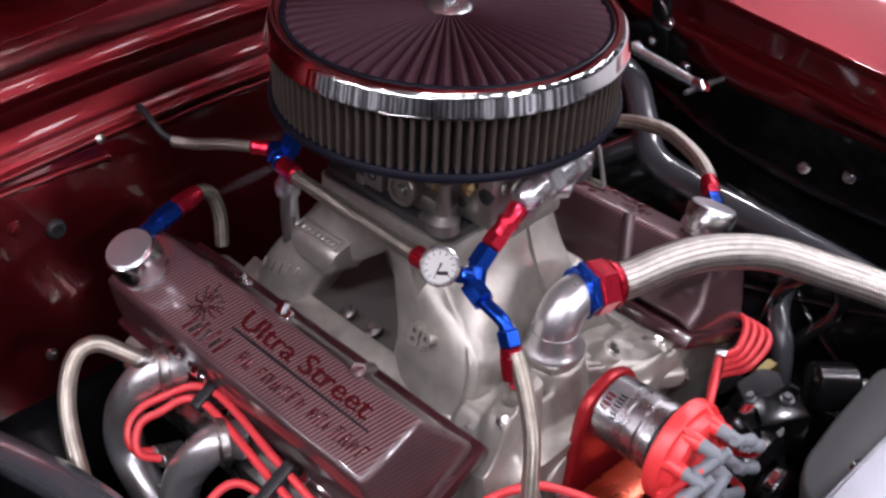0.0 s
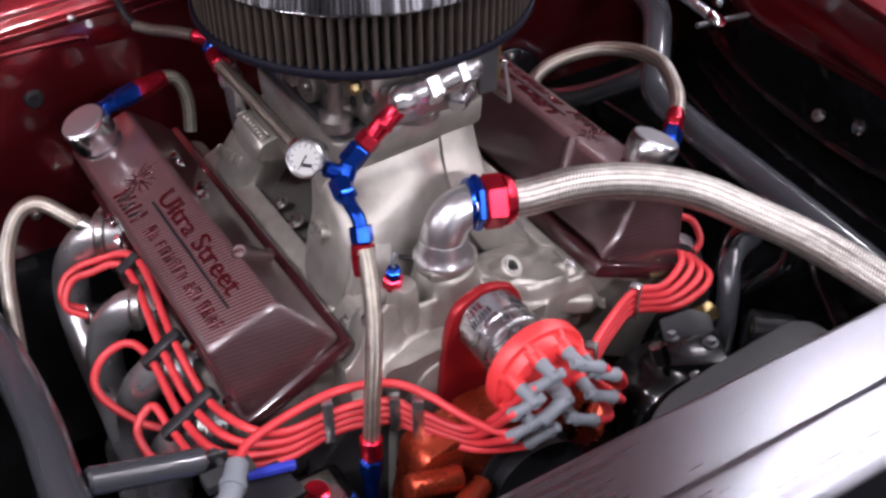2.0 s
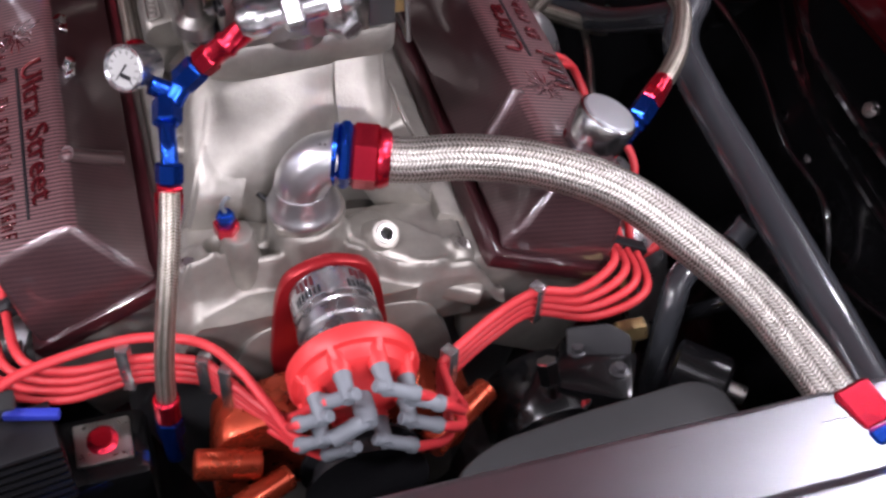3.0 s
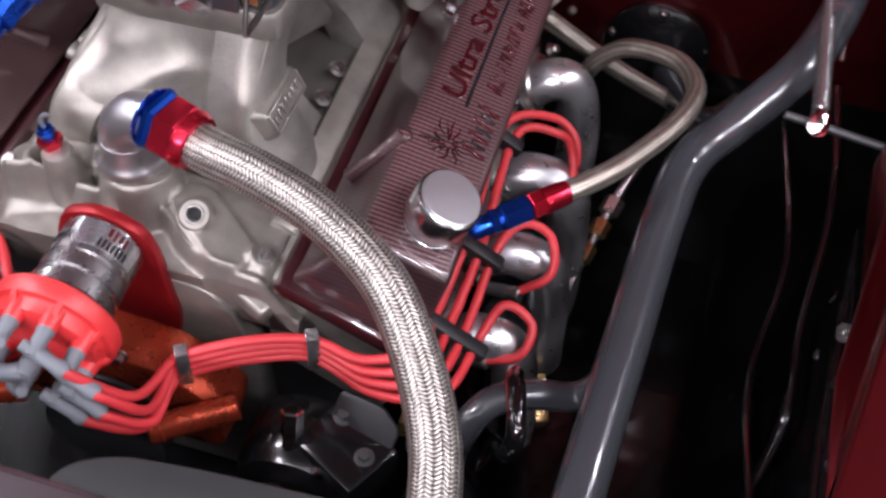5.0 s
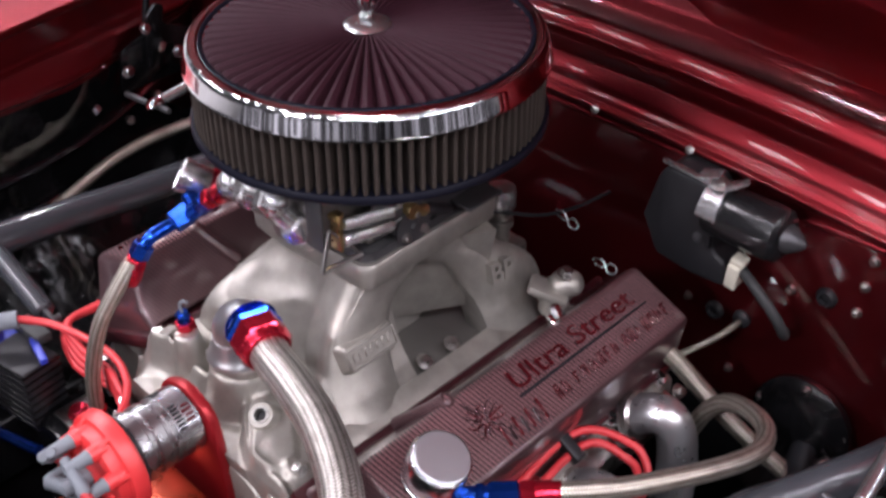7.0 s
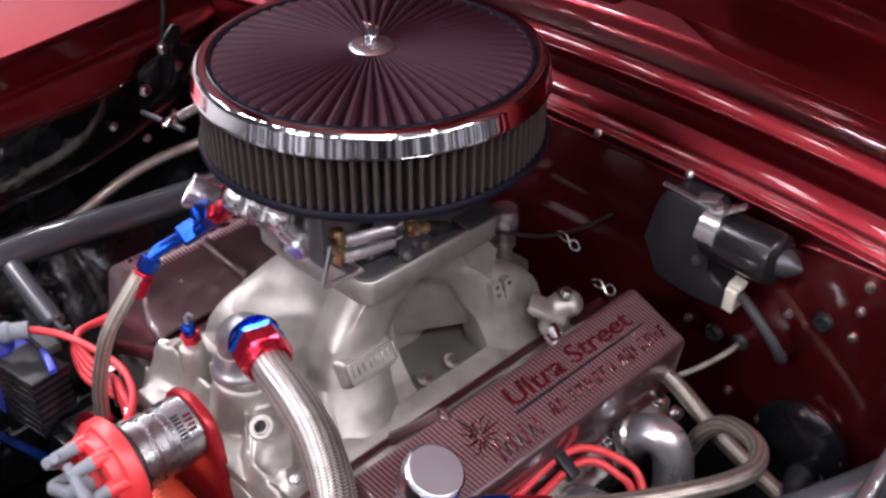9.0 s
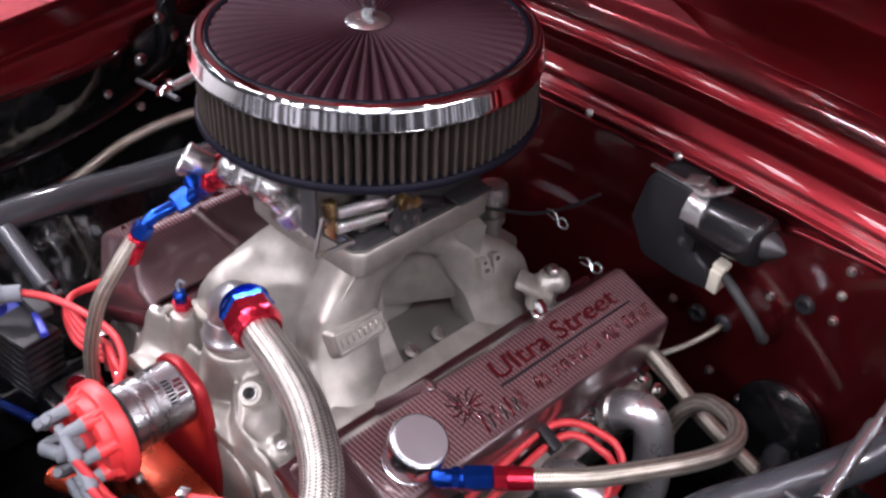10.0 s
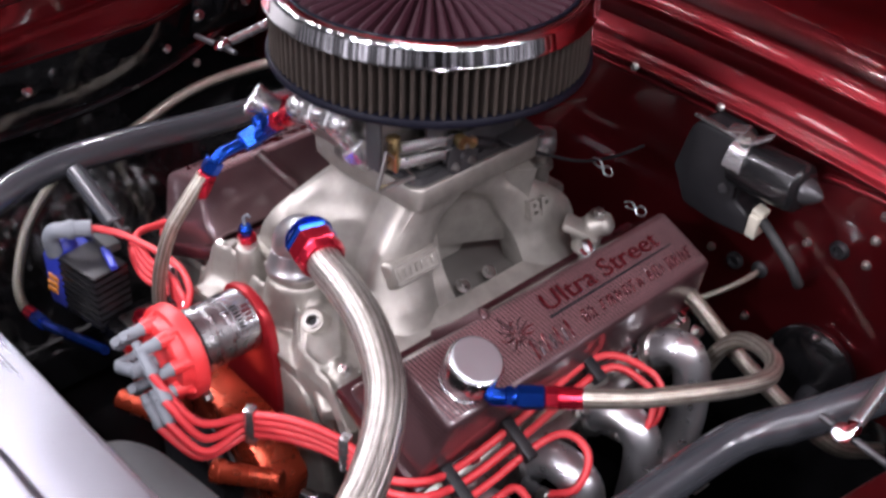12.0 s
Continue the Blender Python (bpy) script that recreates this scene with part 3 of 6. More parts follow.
# intake manifold
mani = thing("intake_manifold", (0, 0, 0.66), "bare cast aluminium intake manifold with arched runners", "intake manifold")
part("plenum", rings([rrect((0, 0, z), (1, 0, 0), (0, 1, 0), w, d, r, 5) for z, w, d, r in ((0.70, 0.07, 0.10, 0.03), (0.76, 0.07, 0.10, 0.03), (0.795, 0.09, 0.13, 0.03), (0.822, 0.150, 0.18, 0.022), (0.836, 0.182, 0.196, 0.016), (0.860, 0.184, 0.198, 0.016), (0.863, 0.18, 0.194, 0.015))]), CAST, mani, angle=50)
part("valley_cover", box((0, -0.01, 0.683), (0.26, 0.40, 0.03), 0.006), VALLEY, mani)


def step(e0, e1, v):
    t = min(1.0, max(0.0, (v - e0) / (e1 - e0)))
    return t * t * (3 - 2 * t)


FRONT_LEG = (((0.080, -0.094, 0.838), (0.077, -0.108, 0.816), (0.075, -0.126, 0.794), (0.078, -0.144, 0.766), (0.088, -0.157, 0.738), (0.106, -0.164, 0.714), (0.122, -0.166, 0.698)),
             ((0.086, -0.006, 0.838), (0.082, -0.018, 0.822), (0.082, -0.044, 0.808), (0.085, -0.061, 0.778), (0.095, -0.070, 0.744), (0.110, -0.074, 0.716), (0.124, -0.076, 0.698)))
REAR_LEG = (((0.086, -0.014, 0.838), (0.082, -0.006, 0.820), (0.086, 0.018, 0.800), (0.094, 0.034, 0.764), (0.104, 0.048, 0.736), (0.116, 0.057, 0.714), (0.126, 0.062, 0.698)),
            ((0.074, 0.078, 0.834), (0.081, 0.096, 0.804), (0.094, 0.123, 0.784), (0.106, 0.143, 0.762), (0.114, 0.149, 0.738), (0.122, 0.148, 0.714), (0.130, 0.148, 0.698)))


# the other side's pad leg stands wider, with a broad shoulder over its window
SHOULDER_LEG = (((0.078, -0.088, 0.836), (0.087, -0.098, 0.819), (0.095, -0.108, 0.801), (0.105, -0.127, 0.776), (0.115, -0.144, 0.750), (0.124, -0.158, 0.722), (0.130, -0.165, 0.698)),
                ((0.086, 0.014, 0.838), (0.082, 0.011, 0.814), (0.088, -0.010, 0.790), (0.098, -0.048, 0.759), (0.108, -0.069, 0.737), (0.119, -0.080, 0.715), (0.127, -0.084, 0.698)))


def runner(s, front):
    """One arched pair of runners, skinned between its front and rear edges, bulged outwards and thick inwards."""
    ea, eb = (glide(e, 3) for e in (REAR_LEG if not front else FRONT_LEG if s > 0 else SHOULDER_LEG))
    if s > 0 and not front:
        ea = [p + Vector((0.0, 0.009, 0.004)) * step(0.828, 0.800, p.z) * step(0.702, 0.745, p.z) for p in ea]
    if s < 0 and not front:
        eb = [p + Vector((0.002, 0.024, 0)) * step(0.83, 0.77, p.z) for p in eb]
    loops = []
    n = len(ea)
    for i, (p, q) in enumerate(zip(ea, eb)):
        t = ((ea[min(i + 1, n - 1)] + eb[min(i + 1, n - 1)]) - (ea[max(i - 1, 0)] + eb[max(i - 1, 0)])).normalized()
        w = q - p
        out = w.cross(t).normalized()
        if out.x < 0:
            out = -out
        ring = []
        for k in range(11):
            u = k / 10
            b = (1 - abs(2 * u - 1) ** 2.6) * (0.013 if front and s < 0 else 0.011) - 0.006
            ring.append(p + w * u + out * b)
        for u, dpt in ((1.0, 0.022), (0.97, 0.045), (0.5, 0.055), (0.03, 0.045), (0.0, 0.022)):
            ring.append(p + w * u - out * dpt)
        loops.append([spin(tuple(v), s) for v in ring])
    return rings(loops)


for s in (1, -1):
    for fr in (True, False):
        part("runner", runner(s, fr), CAST, mani, angle=60)
    part("head_rail", bank_profile([(0.104, 0.698), (0.110, 0.712), (0.142, 0.696), (0.132, 0.676)], -0.185, 0.160, s, 0.003), CAST, mani)
    # raised name pad on one runner, two cast letters on the other
    up = Vector((-0.42, 0.0, 0.9075))
    nrm = Vector((0.9075, 0, 0.42))
    c = Vector((0.0885, -0.098, 0.7670))
    pw, ph = 0.031, 0.0105
    if s < 0:
        up, nrm, c, ph = Vector((-0.976, 0, 0.217)), Vector((0.217, 0, 0.976)), Vector((0.1075, -0.067, 0.7945)), 0.0062
    def face(p):
        return Vector(spin(tuple(p), s))
    def fdir(d):
        return Vector((d[0] * s, d[1] * s, d[2]))
    if s < 0:
        # a block with its name on the flat top and a smooth rounded face below
        loops = []
        for k in range(13):
            u = k / 6 - 1
            y, low, inn = -0.067 + 0.035 * u, 0.762 + 0.016 * abs(u) ** 5, 0.004 * abs(u) ** 6
            loops.append([face((x - inn, y, z)) for x, z in rounded([(0.080, 0.800), (0.0985, 0.8025 - inn), (0.1165, 0.7985 - inn), (0.1205, 0.790), (0.1225, low + 0.010), (0.117, low), (0.080, low - 0.01)], 0.003, 3)])
        pad = part("name_pad", rings(loops), CAST, mani, angle=45)
    else:
        pad = part("name_pad", rings([rrect(face(c + nrm * d), fdir((0, 1, 0)), fdir(up), w, h, 0.007, 4) for d, w, h in ((-0.030, 0.076, 0.042), (0.002, 0.070, 0.030), (0.005, 0.066, 0.026))]), CAST, mani)
    part("pad_border", join(*[prism([(-a, -b), (a, -b), (a, b), (-a, b)], face(c + nrm * 0.0055 + Vector((0, oy, 0)) + up * ou), fdir((0, 1, 0)), fdir(up), 0.0022, 0.0006, 1) for oy, ou, a, b in ((0, ph, pw, 0.0010), (0, -ph, pw, 0.0010), (pw, 0, 0.0010, ph + 0.0007), (-pw, 0, 0.0010, ph + 0.0007))]), CAST, pad)
    for k in range(7):
        h = ph * 0.48
        part("raised_bar", prism([(-0.0026, -h), (0.0022, -h), (0.0030, h), (-0.0018, h)], face(c + nrm * 0.0055 + Vector((0, -0.0235 + 0.0078 * k, 0))), fdir((0, 1, 0)), fdir(up), 0.002, 0.0007, 1), CAST, pad)
    # the casting's inner wall behind the window
    inner = []
    for k in range(9):
        u = k / 8
        x, y = 0.034 + 0.060 * u ** 1.3, -0.040 + 0.115 * u
        inner.append([face(p) for p in ((x + 0.012, y, 0.832), (x + 0.004, y, 0.790), (x, y, 0.745), (x - 0.010, y + 0.002, 0.722), (x - 0.024, y + 0.012, 0.722), (x - 0.024, y + 0.012, 0.832))])
    part("inner_wall", rings(inner), CAST, mani, angle=60)
    for k in range(5 if s < 0 else 0):
        q = Vector((0.1245 - 0.0022 * k, -0.142 + 0.0115 * k, 0.732 + 0.0012 * k))
        up = Vector((-0.37, 0, 0.929))
        part("raised_bar", prism([(-0.0014, -0.007), (0.0014, -0.007), (0.003, 0.007), (0.0002, 0.007)], face(q), fdir((0, 1, 0)), fdir(up), 0.006, 0.0006, 1), CAST, mani)
    ea, eb = (glide(e, 3) for e in REAR_LEG)
    i = 9
    if s < 0:
        i, eb = 11, [p + Vector((0.002, 0.024, 0)) * step(0.83, 0.77, p.z) for p in eb]
    p0, p1 = ea[i].lerp(eb[i], 0.30), ea[i].lerp(eb[i], 0.62)
    rt, tu = (p1 - p0).normalized(), ((ea[i - 1] + eb[i - 1]) - (ea[i + 1] + eb[i + 1])).normalized()
    ot = rt.cross(tu).normalized()
    part("cast_letters", words("BP", face(p0 + ot * 0.0085), fdir(rt), fdir(ot.cross(rt)), 0.0235, 0.013, 0.02), CAST, mani)
    for y in (-0.03, 0.012):
        part("manifold_bolt", bolt(spin((0.1, y, 0.711), s), (0.42 * s, 0, 0.9), 0.006, 0.006), STEEL, mani)

# water crossover at the front: a cast deck with a ridged front edge, pads and bosses


def deck_front(x):
    """Where the deck's front edge runs, across the engine."""
    return -0.206 - 0.040 * step(0.0, 0.085, x) - 0.014 * step(-0.07, -0.13, x)


def along(x, y, ax, ay, bx, by):
    """Distance from a line between two places."""
    dx, dy = bx - ax, by - ay
    t = min(1.0, max(0.0, ((x - ax) * dx + (y - ay) * dy) / (dx * dx + dy * dy)))
    return math.hypot(x - ax - t * dx, y - ay - t * dy)


def deck_height(x, y):
    top = 0.714 - 0.09 * x
    d = deck_front(x) - y
    z = top + 0.0045 * math.exp(-(d / 0.005) ** 2)
    if d > 0:
        z -= 0.026 * (1 - math.exp(-d / 0.009)) + 0.42 * d
    z -= 0.007 * math.exp(-(along(x, y, -0.062, -0.19, -0.045, -0.15) / 0.011) ** 2)
    z += 0.008 * (1 - step(0.019, 0.0245, along(x, y, 0.040, -0.190, 0.088, -0.226)))
    z += 0.012 * (1 - step(0.012, 0.024, along(x, y, -0.118, -0.206, -0.088, -0.198)))
    z += 0.006 * (1 - step(0.010, 0.017, math.hypot(x - 0.118, y + 0.222)))
    z += 0.010 * (1 - step(0.006, 0.014, along(x, y, -0.035, -0.212, -0.075, -0.208)))
    cut = min(along(x, y, -0.095, -0.200, -0.050, -0.199), along(x, y, -0.050, -0.199, -0.010, -0.200), along(x, y, -0.010, -0.200, 0.020, -0.222), along(x, y, 0.020, -0.222, 0.034, -0.246))
    z -= 0.015 * math.exp(-(cut / 0.0085) ** 4)
    z += 0.004 * math.exp(-((cut - 0.0125) / 0.003) ** 2)
    pad = 0.7425 - 0.05 * step(0.030, 0.044, math.hypot(x + 0.014, y + 0.183))
    z = max(z, pad)
    z -= 0.045 * step(0.118, 0.155, abs(x)) + 0.030 * step(-0.160, -0.138, y)
    return z + 0.0012 * noise.noise(Vector((x, y, 0)) * 70) + 0.0022 * noise.noise(Vector((x, y, 3)) * 22)


def crossover():
    nx, ny = 130, 72
    rows = [[(-0.156 + 0.312 * i / nx, -0.251 + 0.117 * j / ny) for j in range(ny + 1)] for i in range(nx + 1)]
    loops = []
    for r in rows:
        topside = [(x, y, deck_height(x, y)) for x, y in r]
        loops.append([(r[0][0], r[0][1] + 0.01, 0.63)] + topside + [(r[-1][0], r[-1][1], 0.63)])
    return rings(loops)


part("water_crossover", crossover(), CAST, mani, "rough cast water crossover", angle=80)
part("corner_lug", box((0.112, -0.236, 0.672), (0.05, 0.034, 0.022), 0.005, (0, 8, -24), 3), CAST, mani)


def saddle():
    """The casting's front between the two leading runners: two lobes with a crease between them."""
    left = [Vector(spin((x, y + 0.024 * step(0.83, 0.77, z), z), -1)) for x, y, z in REAR_LEG[1]]
    right = [Vector(p) for p in FRONT_LEG[0]]
    loops = []
    for k, (p, q) in enumerate(zip(glide(left, 3), glide(right, 3))):
        v = k / 18
        row, back = [], []
        for i in range(25):
            u = i / 24
            c = p.lerp(q, u)
            inward = (0.020 * math.exp(-((u - 0.68) / 0.17) ** 2) + 0.016 * math.sin(math.pi * u)) * step(0.0, 0.55, v)
            row.append(c + Vector((0, inward - 0.004 + 0.012 * abs(2 * u - 1) ** 6, 0)))
            back.append(Vector((c.x * 0.9, -0.045, c.z)))
        loops.append(row + back[::-1])
    return rings(loops)


part("front_saddle", saddle(), CAST, mani, angle=60)
PORT, PN = Vector((0.051, -0.212, 0.727)), Vector((0.22, -0.55, 0.8)).normalized()
part("port_boss", turned([(0.018, -0.022), (0.0140, -0.002), (0.0125, 0.0), (0.0088, 0.0), (0.0085, -0.012), (0.0001, -0.012)], PORT, PN, 28, cap=False), CAST, mani, angle=50)
part("port_ring", turned([(0.0090, -0.004), (0.0090, 0.0012), (0.0083, 0.002), (0.0066, 0.002), (0.0058, 0.0005), (0.0056, -0.010)], PORT, PN, 28, cap=False), STEEL, mani)
part("port_bore", turned([(0.0057, -0.0085), (0.0057, -0.008), (0.0001, -0.008)], PORT, PN, 20, cap=False), BLACKPLASTIC, mani)
part("plug_boss", turned([(0.022, -0.035), (0.016, 0.0), (0.014, 0.018), (0.012, 0.021)], (-0.077, -0.202, 0.733), (0, -0.1, 1), 20), CAST, mani)
for p, ax in (((-0.121, -0.212, 0.732), (0, -0.3, 1)), ((0.118, -0.222, 0.704), (0, -0.3, 1)), ((0.090, -0.238, 0.682), (0, -0.8, 0.6)), ((-0.128, -0.178, 0.708), (0, -0.2, 1))):
    part("manifold_bolt", bolt(p, ax, 0.006, 0.006), STEEL, mani)

# ---- air cleaner ----
air = thing("air_cleaner", (0, 0, 0.955), "round open-element air cleaner with maroon pleated lid and chrome rim", "air cleaner")
part("chrome_rim", turned([(0.150, 1.047), (0.156, 1.0515), (0.1615, 1.0530), (0.167, 1.0540), (0.1715, 1.0535), (0.1740, 1.0510), (0.1752, 1.0480), (0.1780, 1.0345), (0.1792, 1.0318), (0.1780, 1.0302), (0.173, 1.032), (0.174, 1.044), (0.160, 1.044), (0.150, 1.047)], (0, 0, 0), seg=128, cap=False), CHROME, air, "polished chrome band", angle=30)
part("rubber_ring", turned([(0.1565, 1.046), (0.1575, 1.0530), (0.1590, 1.0545), (0.1615, 1.0545), (0.1625, 1.047)], (0, 0, 0), seg=96, cap=False), DARKRUBBER, air, angle=60)


def pleat_lid():
    bm = bmesh.new()
    n = 58
    mid = [bm.verts.new((0, 0, 1.0585))]
    rows = []
    for r, z, amp in ((0.014, 1.0585, 0.0006), (0.05, 1.0580, 0.0026), (0.10, 1.0560, 0.0046), (0.152, 1.0520, 0.0055), (0.1585, 1.0490, 0.0050)):
        row = []
        for i in range(4 * n):
            a = 2 * math.pi * i / (4 * n)
            h = (0.7, 0.35, -1.0, 0.35)[i % 4] * amp
            row.append(bm.verts.new((r * math.cos(a), r * math.sin(a), z + h)))
        rows.append(row)
    k = 4 * n
    for i in range(k):
        bm.faces.new((mid[0], rows[0][i], rows[0][(i + 1) % k]))
    for a, b in zip(rows, rows[1:]):
        for i in range(k):
            bm.faces.new((a[i], b[i], b[(i + 1) % k], a[(i + 1) % k]))
    return bm


part("pleated_lid", pleat_lid(), LIDPLEAT, air, "maroon radially pleated filter lid", angle=25)


def pleat_wall():
    n, loops = 104, []
    for z in (0.968, 0.9735, 1.030, 1.036):
        row = []
        for i in range(6 * n):
            a = 2 * math.pi * (i + 0.35 * (i % 6 in (2, 4)) * (1 if i % 6 == 2 else -1)) / (6 * n)
            r = (0.1738, 0.1728, 0.1600, 0.1500, 0.1600, 0.1728)[i % 6]
            row.append((r * math.cos(a), r * math.sin(a), z))
        loops.append(row)
    return rings(loops)


part("pleated_element", pleat_wall(), PLEAT, air, "brown-grey pleated filter element", angle=25)
part("base_pan", turned([(0.06, 0.955), (0.12, 0.957), (0.168, 0.9640), (0.1770, 0.9665), (0.1782, 0.9690), (0.1782, 0.9725), (0.1765, 0.9750), (0.1745, 0.9752), (0.1735, 0.9735), (0.14, 0.9735)], (0, 0, 0), seg=128), DARKRUBBER, air, "dark base pan with rubber edge", angle=50)
part("pan_underside", turned([(0.058, 0.9515), (0.12, 0.9545), (0.165, 0.9605), (0.17, 0.9635)], (0, 0, 0), seg=96), CHROME, air)
nut = part("washer", turned([(0.0235, 1.0592), (0.0215, 1.0608), (0.0185, 1.0625), (0.009, 1.0645), (0.004, 1.065)], (0, 0, 0), seg=40), ALLOY, air)
part("stud", rod((0, 0, 1.06), (0, 0, 1.083), 0.0032, 16), CHROME, nut)
part("wing", join(box((0.0075, 0, 1.076), (0.004, 0.004, 0.016), 0.0015, (0, 18, 0)), box((-0.0075, 0, 1.076), (0.004, 0.004, 0.016), 0.0015, (0, -18, 0)), turned([(0.0075, 1.0645), (0.0075, 1.068), (0.005, 1.071)], (0, 0, 0), seg=20)), CHROME, nut)

# ---- carburettor ----
carb = thing("carburettor", (0, 0, 0.862), "silver four-barrel carburettor with linkage on a grey spacer", "carburettor")
part("spacer", rings([rrect((0, 0, z), (1, 0, 0), (0, 1, 0), 0.172, 0.186, 0.014, 5) for z in (0.8635, 0.874)]), DARKMETAL, carb, "dark grey gasket spacer")
part("throttle_body", box((0, 0, 0.885), (0.15, 0.16, 0.022), 0.005), CARB, carb)
part("main_body", rings([rrect((0, 0, z), (1, 0, 0), (0, 1, 0), w, d, 0.02, 4) for z, w, d in ((0.895, 0.125, 0.12), (0.92, 0.13, 0.11), (0.945, 0.14, 0.12), (0.953, 0.13, 0.12))]), CARB, carb)
for e in (-1, 1):
    bowl = part("float_bowl", box((0, e * 0.098, 0.914), (0.124, 0.058, 0.064), 0.007), CARB, carb)
    part("metering_block", box((0, e * 0.066, 0.911), (0.122, 0.014, 0.058), 0.003), CARB, bowl)
    for x, z in ((-0.048, 0.93), (0.048, 0.93), (-0.048, 0.894), (0.048, 0.894)):
        part("bowl_screw", bolt((x, e * 0.125, z), (0, e, 0), 0.005, 0.005), STEEL, bowl)
    part("sight_plug", join(turned([(0.010, 0), (0.010, 0.006), (0.006, 0.006), (0.006, 0.002)], (0.025, e * 0.124, 0.912), (0, e, 0), 20), turned([(0.007, 0), (0.007, 0.005)], (-0.02, e * 0.124, 0.918), (0, e, 0), 16)), CARB, bowl)
    part("pump_housing", join(turned([(0.024, 0), (0.024, 0.012), (0.018, 0.016)], (0.0, e * 0.105, 0.888), (0, 0, -1), 24), box((0.03, e * 0.105, 0.884), (0.03, 0.018, 0.008), 0.003)), CARB, bowl)
    part("brass_plug", turned([(0.007, 0), (0.007, 0.008), (0.005, 0.01)], (-0.062, e * 0.1, 0.925), (-1, 0, 0), 6), BRASS, bowl)
for x, y in ((-0.072, -0.075), (0.072, -0.075), (-0.072, 0.075), (0.072, 0.075)):
    part("carb_stud", bolt((x, y, 0.896), (0, 0, 1), 0.0065, 0.009), STEEL, carb)
random.seed(11)
for s in (-1, 1):
    for k in range(7):
        y, z = -0.055 + 0.018 * k, 0.90 + 0.035 * random.random()
        part("carb_fitting", turned([(0.010, 0), (0.010, 0.007), (0.0075, 0.008), (0.0070, 0.014), (0.004, 0.016)], (s * 0.062, y, z), (s, 0, 0), 14), (CARB, STEEL, BRASS)[k % 3], carb)
    part("side_casting", box((s * 0.068, 0.01, 0.918), (0.022, 0.07, 0.03), 0.005), CARB, carb)
part("brass_elbow", join(rod((-0.082, 0.075, 0.918), (-0.108, 0.088, 0.926), 0.009, 14), hexnut((-0.100, 0.084, 0.924), (-0.116, 0.092, 0.929), 0.0125)), BRASS, carb)
# throttle linkage and springs on the driver's side
link = part("throttle_bracket", join(box((0.084, 0.0, 0.893), (0.003, 0.11, 0.028), 0.001), box((0.098, 0.05, 0.883), (0.03, 0.05, 0.003), 0.001)), DARKMETAL, carb)
part("triangle_link", join(rod((0.086, -0.148, 0.886), (0.086, -0.136, 0.927), 0.0022, 8), rod((0.086, -0.148, 0.886), (0.087, -0.099, 0.883), 0.0028, 8), rod((0.086, -0.136, 0.927), (0.087, -0.099, 0.883), 0.0012, 8)), STEEL, link)
for y0, y1, z0, z1 in ((-0.120, -0.058, 0.9255, 0.911), (-0.122, -0.058, 0.908, 0.896)):
    a, b = Vector((0.087, y0, z0)), Vector((0.087, y1, z1))
    coil_turns = [a.lerp(b, k / 132) + Vector((math.cos(k * 0.9), 0, math.sin(k * 0.9))) * 0.0056 for k in range(133)]
    part("return_spring", join(hose(coil_turns, 0.0011, 6, 1), rod(a, b, 0.0048, 12), rod(b, b + Vector((0, 0.014, 0.002)), 0.0014, 8)), ALLOY, link, "pale coiled return spring")
part("spring_bracket", join(box((0.082, -0.124, 0.918), (0.014, 0.004, 0.040), 0.001), box((0.080, -0.1225, 0.934), (0.010, 0.012, 0.006), 0.001)), BRASS, link)
for c, s in (((0.066, -0.136, 0.925), (0.022, 0.004, 0.056)), ((0.078, -0.060, 0.905), (0.004, 0.030, 0.048)), ((0.078, 0.012, 0.912), (0.004, 0.05, 0.030))):
    part("side_plate", box(c, s, 0.001), DARKMETAL, link)
lev = part("throttle_lever", turned([(0.023, 0), (0.023, 0.003), (0.018, 0.004), (0.006, 0.004), (0.005, 0.008)], (0.086, -0.030, 0.882), (1, 0, 0), 28), DARKMETAL, link)
for y, z in ((-0.030, 0.897), (-0.018, 0.874), (-0.043, 0.874)):
    part("lever_bolt", bolt((0.090, y, z), (1, 0, 0), 0.0034, 0.004), STEEL, lev)
part("rod_end", join(turned([(0.0078, -0.005), (0.0082, -0.003), (0.0082, 0.003), (0.0078, 0.005)], (0.089, -0.034, 0.902), (1, 0, 0), 18), rod((0.089, -0.032, 0.901), (0.088, -0.016, 0.8945), 0.0055, 12), hexnut((0.088, -0.020, 0.896), (0.088, -0.013, 0.893), 0.0068)), BRASS, link)
part("cable_sleeve", turned([(0.005, 0), (0.0068, 0.004), (0.0068, 0.034), (0.004, 0.040)], (0.088, -0.014, 0.8935), (0, 0.9, -0.43), 16), BLACKPLASTIC, link)
part("throttle_cable", hose([(0.088, 0.018, 0.878), (0.0875, 0.060, 0.857), (0.088, 0.110, 0.829), (0.088, 0.176, 0.794), (0.090, 0.240, 0.776), (0.092, 0.299, 0.770)], 0.0022, 8), BLACKPLASTIC, carb)
